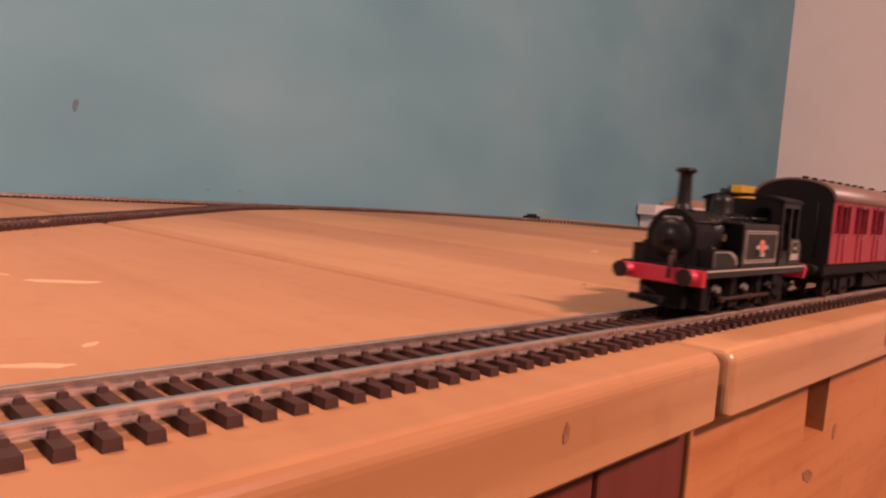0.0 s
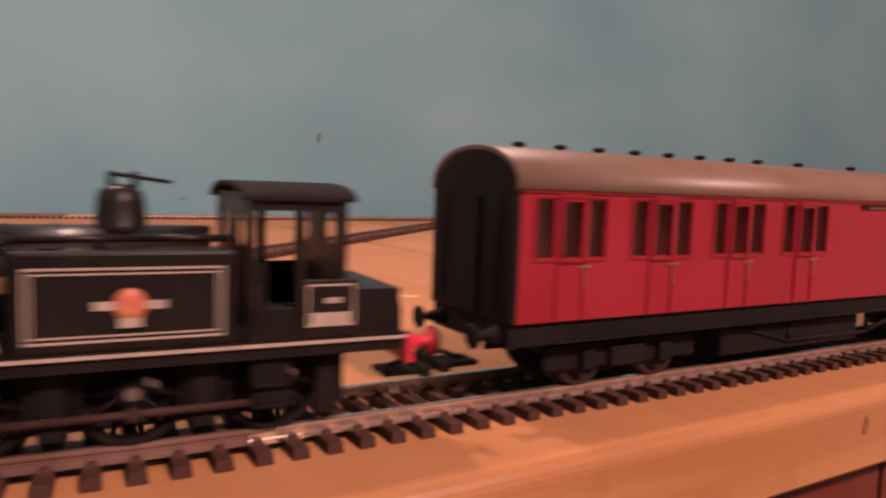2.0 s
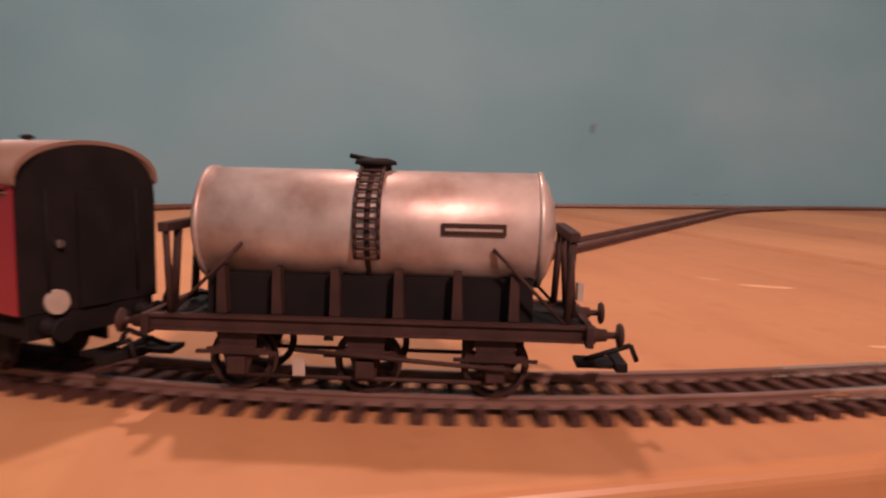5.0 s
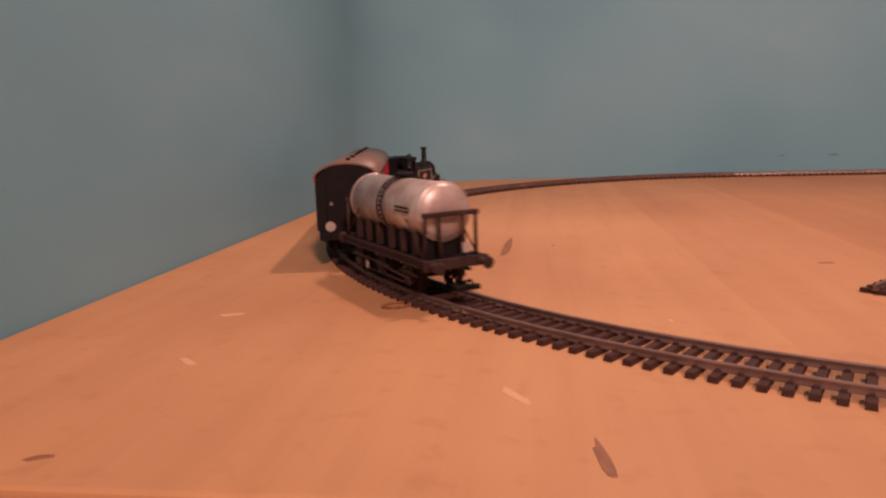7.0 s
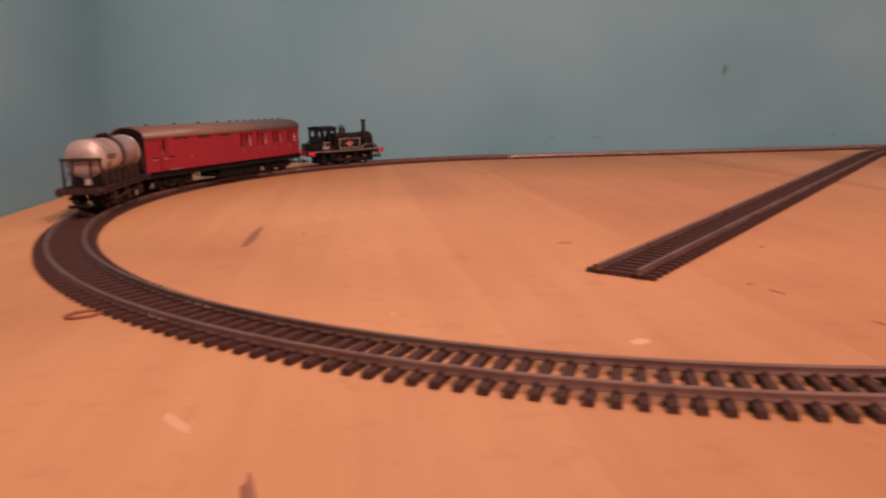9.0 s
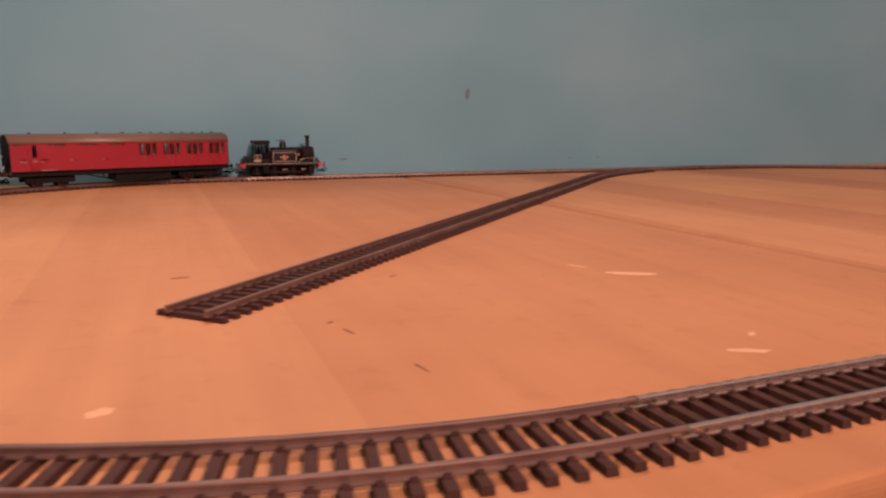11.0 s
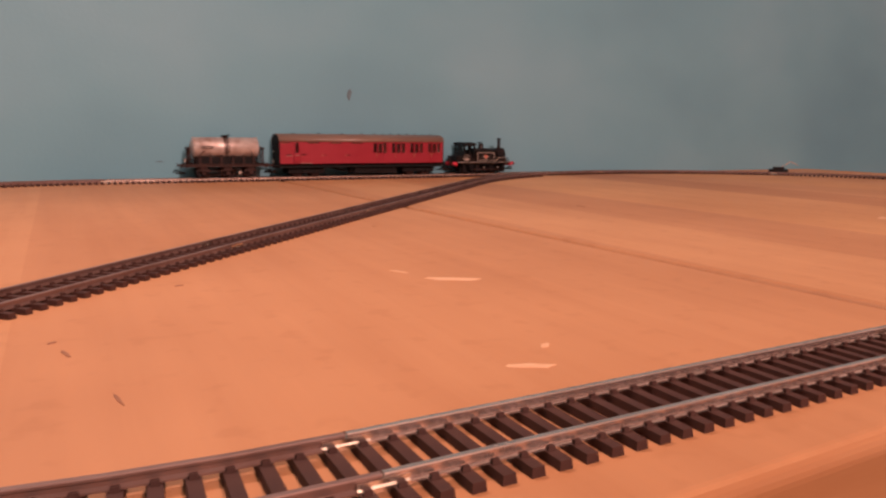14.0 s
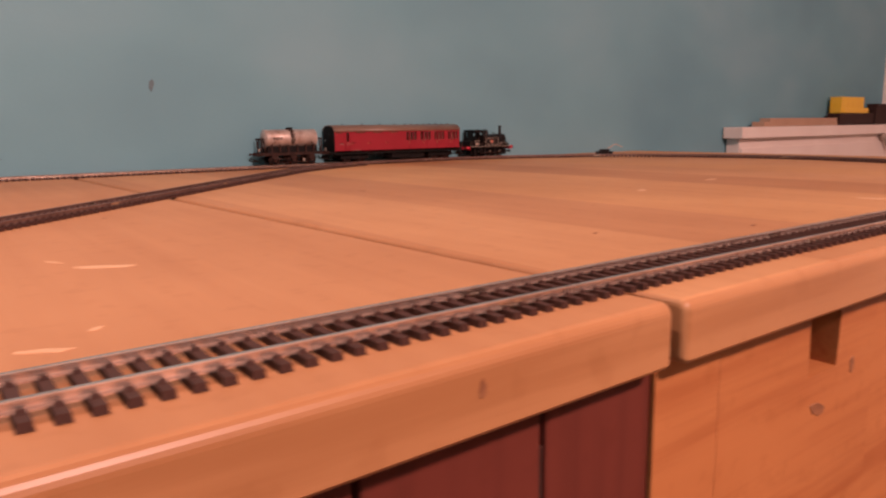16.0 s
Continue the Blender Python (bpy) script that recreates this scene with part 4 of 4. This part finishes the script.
        each("step_board", [(-L + 0.01, L - 0.01, *sorted((s * 0.0161, s * 0.0151)), 0.0112, 0.0117)], M_MATT, car)
    P("underframe", boxes((-L + 0.004, L - 0.004, -0.0120, 0.0120, 0.0104, 0.0135)), M_MATT)
    for s in (-1, 1):
        bm = B()
        y = s * 0.0128
        tube(bm, (0.040, y, 0.0104), (0.018, y, 0.0050), 0.0006, seg=6)
        tube(bm, (-0.040, y, 0.0104), (-0.018, y, 0.0050), 0.0006, seg=6)
        tube(bm, (0.018, y, 0.0050), (-0.018, y, 0.0050), 0.0006, seg=6)
        for x in (0.018, -0.018):
            tube(bm, (x, y, 0.0050), (x, y, 0.0104), 0.0006, seg=6)
        P("truss_rod", bm, M_MATT)
    each("battery_box", [(-0.014, 0.044, -0.0126, -0.0030, 0.0030, 0.0101), (-0.014, 0.044, 0.0030, 0.0126, 0.0030, 0.0101)], M_MATT, car, "", 0.0005)
    for x, way in ((L, 1), (-L, -1)):
        for s in (-1, 1):
            buffer(car, x + way * 0.001, s * 0.0112, 0.0132, way, M_MATT)
        coupling(car, x, way, 0.0050)
        P("buffer_beam", boxes((x - 0.0008, x + 0.0009, -0.0150, 0.0150, 0.0106, 0.0158)), M_MATT)
    bm = B()
    tube(bm, (-L - 0.0009, 0.0090, 0.0180), (-L - 0.0022, 0.0090, 0.0180), 0.0026, seg=18)
    P("tail_disc", bm, M_LINE, "pale round tail disc")
    bm = B()
    tube(bm, (-L - 0.0012, 0.0080, 0.0300), (-L - 0.0024, 0.0080, 0.0300), 0.0009, seg=8)
    P("lamp_bracket", bm, M_STEEL)
    axles = []
    bm = wheels(0.0062)
    tube(bm, (0, -0.0095, 0), (0, 0.0095, 0), 0.0009, seg=8)
    me = mesh_of("wheelset", bm, M_RUST)
    for c in (0.0755, -0.0755):
        bogie = P("bogie", boxes((-0.0225, 0.0225, -0.0118, -0.0106, 0.0042, 0.0096), (-0.0225, 0.0225, 0.0106, 0.0118, 0.0042, 0.0096), (-0.0225, 0.0225, -0.0107, 0.0107, 0.0078, 0.0100), (-0.0050, 0.0050, -0.0132, -0.0119, 0.0042, 0.0088), (-0.0050, 0.0050, 0.0119, 0.0132, 0.0042, 0.0088), bevel=0.0004), M_MATT, "black four-wheel bogie", at=pose(c, 0, 0))
        each("axle_box", [(x - 0.0018, x + 0.0018, *sorted((s * 0.0119, s * 0.0134)), 0.0040, 0.0084) for s in (-1, 1) for x in (-0.0115, 0.0115)], M_MATT, bogie, "", 0.0004)
        for x in (-0.0115, 0.0115):
            axles.append((share("wheelset", me, bogie, pose(x, 0, 0.0062), "rusty steel wheels"), x, 0.0062))
    return car, axles


def tank_wagon():
    car = tagged(new("tank_wagon"), "weathered silver six-wheel tank wagon model on a rusty frame", "tank wagon")
    P = lambda name, bm, m, label="", parent=None: part(name, bm, m, parent or car, label)
    zc, r, hl = 0.0342, 0.0121, 0.0362
    bm = B()
    lathe(bm, (-hl, 0, zc), (1, 0, 0), [(0.002, -0.0026), (0.0065, -0.0020), (0.0098, -0.0008), (r, 0.0008), (r, 2 * hl - 0.0008), (0.0098, 2 * hl + 0.0008), (0.0065, 2 * hl + 0.0020), (0.002, 2 * hl + 0.0026)], 40)
    tank = P("tank_barrel", bm, M_TANK, "dented weathered silver barrel")
    for x in (-hl + 0.001, hl - 0.001):
        bm = B()
        lathe(bm, (x - 0.0006, 0, zc), (1, 0, 0), [(r - 0.001, 0.0), (r + 0.00035, 0.0001), (r + 0.00035, 0.0011), (r - 0.001, 0.0012)], 40)
        part("end_ring", bm, M_TANK, tank)
    bm = B()
    for x in (0.0,):
        lathe(bm, (x - 0.0006, 0, zc), (1, 0, 0), [(r - 0.001, 0.0), (r + 0.0005, 0.0001), (r + 0.0005, 0.0011), (r - 0.001, 0.0012)], 40)
    part("strap", bm, M_RUST, tank, "brown strap round the barrel")
    bm = B()
    for s in (-1, 1):
        pts = [(s * (r + 0.0010) * math.sin(a), zc + (r + 0.0010) * math.cos(a)) for a in (0.25 + 0.16 * k for k in range(12))]
        for x in (-0.0024, 0.0024):
            for p, q in zip(pts, pts[1:]):
                tube(bm, (x, *p), (x, *q), 0.0004, seg=6)
        for p in pts:
            tube(bm, (-0.0024, *p), (0.0024, *p), 0.00035, seg=6)
    part("ladder", bm, M_RUST, tank, "thin brown curved ladder")
    bm = B()
    lathe(bm, (0, 0, zc + r - 0.0006), (0, 0, 1), [(0.0036, 0.0), (0.0034, 0.0016), (0.0046, 0.0018), (0.0044, 0.0026), (0.0024, 0.0032)], 18)
    tube(bm, (0.0, 0.0, zc + r + 0.002), (0.0056, 0.0, zc + r + 0.0030), 0.0006, seg=6)
    part("manhole", bm, M_MATT, tank, "dark manhole cover")
    for s in (-1, 1):
        y = s * (r + 0.0001)
        a, b = sorted((s * (r - 0.0008), s * (r + 0.0005)))
        plate = part("name_board", boxes((-0.0280, -0.0150, a, b, zc - 0.0004, zc + 0.0020), bevel=0.0002), M_RUST, tank, "brown name board with pale bars")
        a, b = sorted((s * (r + 0.0005), s * (r + 0.0007)))
        part("lettering_bar", boxes((-0.0272, -0.0158, a, b, zc + 0.0005, zc + 0.0010)), M_LINE, plate)
    # frame
    xl = 0.0442
    for s in (-1, 1):
        bar = P("solebar", boxes((-xl, xl, *sorted((s * 0.0135, s * 0.0120)), 0.0130, 0.0164)), M_RUST, "rusty channel solebar")
        each("flange", [(-xl, xl, *sorted((s * 0.0142, s * 0.0135)), z, z + 0.0006) for z in (0.0130, 0.0158)], M_RUST, bar)
    P("deck", boxes((-xl, xl, -0.0119, 0.0119, 0.0144, 0.0156)), M_MATT)
    for x in (-0.030, -0.0185, -0.0065, 0.0065, 0.0185, 0.030):
        for s in (-1, 1):
            bm = B()
            sideprism(bm, [(x - 0.0011, 0.0165), (x + 0.0011, 0.0165), (x + 0.0008, 0.0262), (x - 0.0008, 0.0262)], *sorted((s * 0.0092, s * 0.0118)))
            P("saddle_bracket", bm, M_RUST, "rusty saddle bracket")
    P("cradle", boxes((-0.034, 0.034, -0.0086, 0.0086, 0.0157, 0.0246)), M_MATT)
    for way in (-1, 1):
        x = way * xl
        P("headstock", boxes((min(x, x + way * 0.0016), max(x, x + way * 0.0016), -0.0150, 0.0150, 0.0122, 0.0166), bevel=0.0003), M_RUST)
        for s in (-1, 1):
            buffer(car, x + way * 0.0014, s * 0.0112, 0.0142, way, M_RUST)
        coupling(car, x, way, 0.0050)
        xe = way * (hl + 0.0042)
        P("end_beam", boxes((min(xe, xe + way * 0.0022), max(xe, xe + way * 0.0022), -0.0128, 0.0128, zc - 0.0012, zc + 0.0008), bevel=0.0003), M_RUST, "timber end beam across the barrel")
        bm = B()
        for s in (-1, 1):
            tube(bm, (xe + way * 0.001, s * 0.0055, zc - 0.0012), (xe + way * 0.0022, s * 0.0055, 0.0164), 0.0009, seg=6)
            tube(bm, (xe + way * 0.001, s * 0.0115, zc - 0.0010), (way * 0.0405, s * 0.0122, 0.0164), 0.0008, seg=6)
        P("end_strut", bm, M_RUST)
    for s in (-1, 1):
        for way in (-1, 1):
            bm = B()
            tube(bm, (way * (xl - 0.004), s * 0.0126, 0.0164), (way * 0.0255, s * 0.0122, zc - 0.003), 0.0004, seg=6)
            P("tie_rod", bm, M_RUST)
    for s in (-1, 1):
        y0, y1 = sorted((s * 0.0112, s * 0.0124))
        for x in (-0.0265, 0.0, 0.0265):
            bm = B()
            sideprism(bm, [(x - 0.0045, 0.0130), (x + 0.0045, 0.0130), (x + 0.0020, 0.0040), (x - 0.0020, 0.0040)], y0, y1)
            guard = P("axle_guard", bm, M_RUST, "rusty axle guard")
            each("axle_box", [(x - 0.0019, x + 0.0019, *sorted((s * 0.0124, s * 0.0140)), 0.0042, 0.0078)], M_RUST, guard, "", 0.0003)
            part("leaf_spring", boxes(*[(x - h, x + h, *sorted((s * 0.0124, s * 0.0134)), za, za + 0.00065) for za, h in ((0.0083, 0.0085), (0.0089, 0.0062), (0.0095, 0.0040))]), M_RUST, guard)
    bm = B()
    for s in (-1, 1):
        tube(bm, (0.0265, s * 0.0118, 0.0036), (-0.0265, s * 0.0118, 0.0036), 0.0005, seg=6)
        tube(bm, (0.014, s * 0.0146, 0.0100), (-0.030, s * 0.0146, 0.0072), 0.0005, seg=6)
    P("brake_lever", bm, M_RUST)
    bm = boxes((0.0120, 0.0145, -0.0146, -0.0143, 0.0046, 0.0082), (0.0120, 0.0145, 0.0143, 0.0146, 0.0046, 0.0082))
    P("label_clip", bm, M_LINE, "small pale label")
    bm = B()
    box(bm, -xl - 0.0018, -xl - 0.0005, -0.0062, -0.0030, 0.0184, 0.0222)
    P("tail_lamp", bm, M_LINE, "small white tail lamp")
    axles = []
    bar = mesh_of("axle", axle_bar(), M_RUST)
    pair = [mesh_of("wheel", wheels(0.0066, 8, (s,)), M_RUST) for s in (-1, 1)]
    for x in (-0.0265, 0.0, 0.0265):
        axle = share("axle", bar, car, pose(x, 0, 0.0066))
        for me in pair:
            share("wheel", me, axle, pose(0, 0, 0))
        axles.append((axle, x, 0.0066))
    return car, axles


# ---- what is built, and how it moves ----
room()
tables()
cupboards()
wall_marks()
loose()
LOCO, LOCO_AXLES = locomotive()
COACH, COACH_AXLES = coach()
TANK, TANK_AXLES = tank_wagon()
layout()

# travel of the locomotive's middle along the loop, from the table joint: seconds, metres
TRAVEL = ((0.0, -0.055), (0.5, 0.021), (1.0, 0.097), (1.5, 0.176), (2.0, 0.242), (2.5, 0.323), (3.0, 0.4), (3.5, 0.468), (4.0, 0.534), (4.5, 0.605), (6.3, 0.822), (7.0, 0.911), (8.0, 1.047),
          (9.0, 1.162), (9.5, 1.225), (10.2, 1.319), (11.25, 1.458), (12.3, 1.6), (12.5, 1.629), (13.5, 1.781), (14.5, 1.938), (15.0, 2.019), (16.0, 2.187))
REACH = math.pi * R1


def travelled(t):
    """Cubic through the rows above."""
    n = len(TRAVEL)
    k = max(i for i in range(n - 1) if TRAVEL[i][0] <= t or i == 0)
    def slope(i):
        a, b = TRAVEL[max(0, i - 1)], TRAVEL[min(n - 1, i + 1)]
        return (b[1] - a[1]) / (b[0] - a[0])
    (t0, s0), (t1, s1) = TRAVEL[k], TRAVEL[k + 1]
    h = t1 - t0
    u = (t - t0) / h
    return (2 * u**3 - 3 * u**2 + 1) * s0 + (u**3 - 2 * u**2 + u) * h * slope(k) + (3 * u**2 - 2 * u**3) * s1 + (u**3 - u**2) * h * slope(k + 1)


def on_loop(s):
    """The place on the loop at s metres of travel: leftwards along the front, round the curve, back along the wall."""
    if s < -CX:
        return Vector((-s, FRONT * (CR + s) / (CR - CX)))
    if s < -CX + REACH:
        a = (s + CX) / R1
        r = R1 - FRONT / 2
        return Vector((CX - r * math.sin(a), 2 * R1 - r - r * math.cos(a)))
    return Vector((CX + s + CX - REACH, 2 * R1))


def motions():
    times = [k / 6 for k in range(97)]
    for thing, behind, half in ((LOCO, 0.0022, 0.0219), (COACH, -0.1745, 0.0755), (TANK, -0.3435, 0.0265)):
        rows = []
        for t in times:
            s = travelled(t) + behind
            a, b = on_loop(s + half), on_loop(s - half)
            c, d = (a + b) / 2, a - b
            rows.append((t, pose(c.x, c.y, RT, 0, 0, math.degrees(math.atan2(d.y, d.x)))))
        walk(thing, rows)
    for axles in (LOCO_AXLES, COACH_AXLES, TANK_AXLES):
        for axle, x, r in axles:
            walk(axle, [(k / 30, pose(x, 0, r, 0, math.degrees(travelled(k / 30) / r) % 360, 0)) for k in range(481)])


motions()
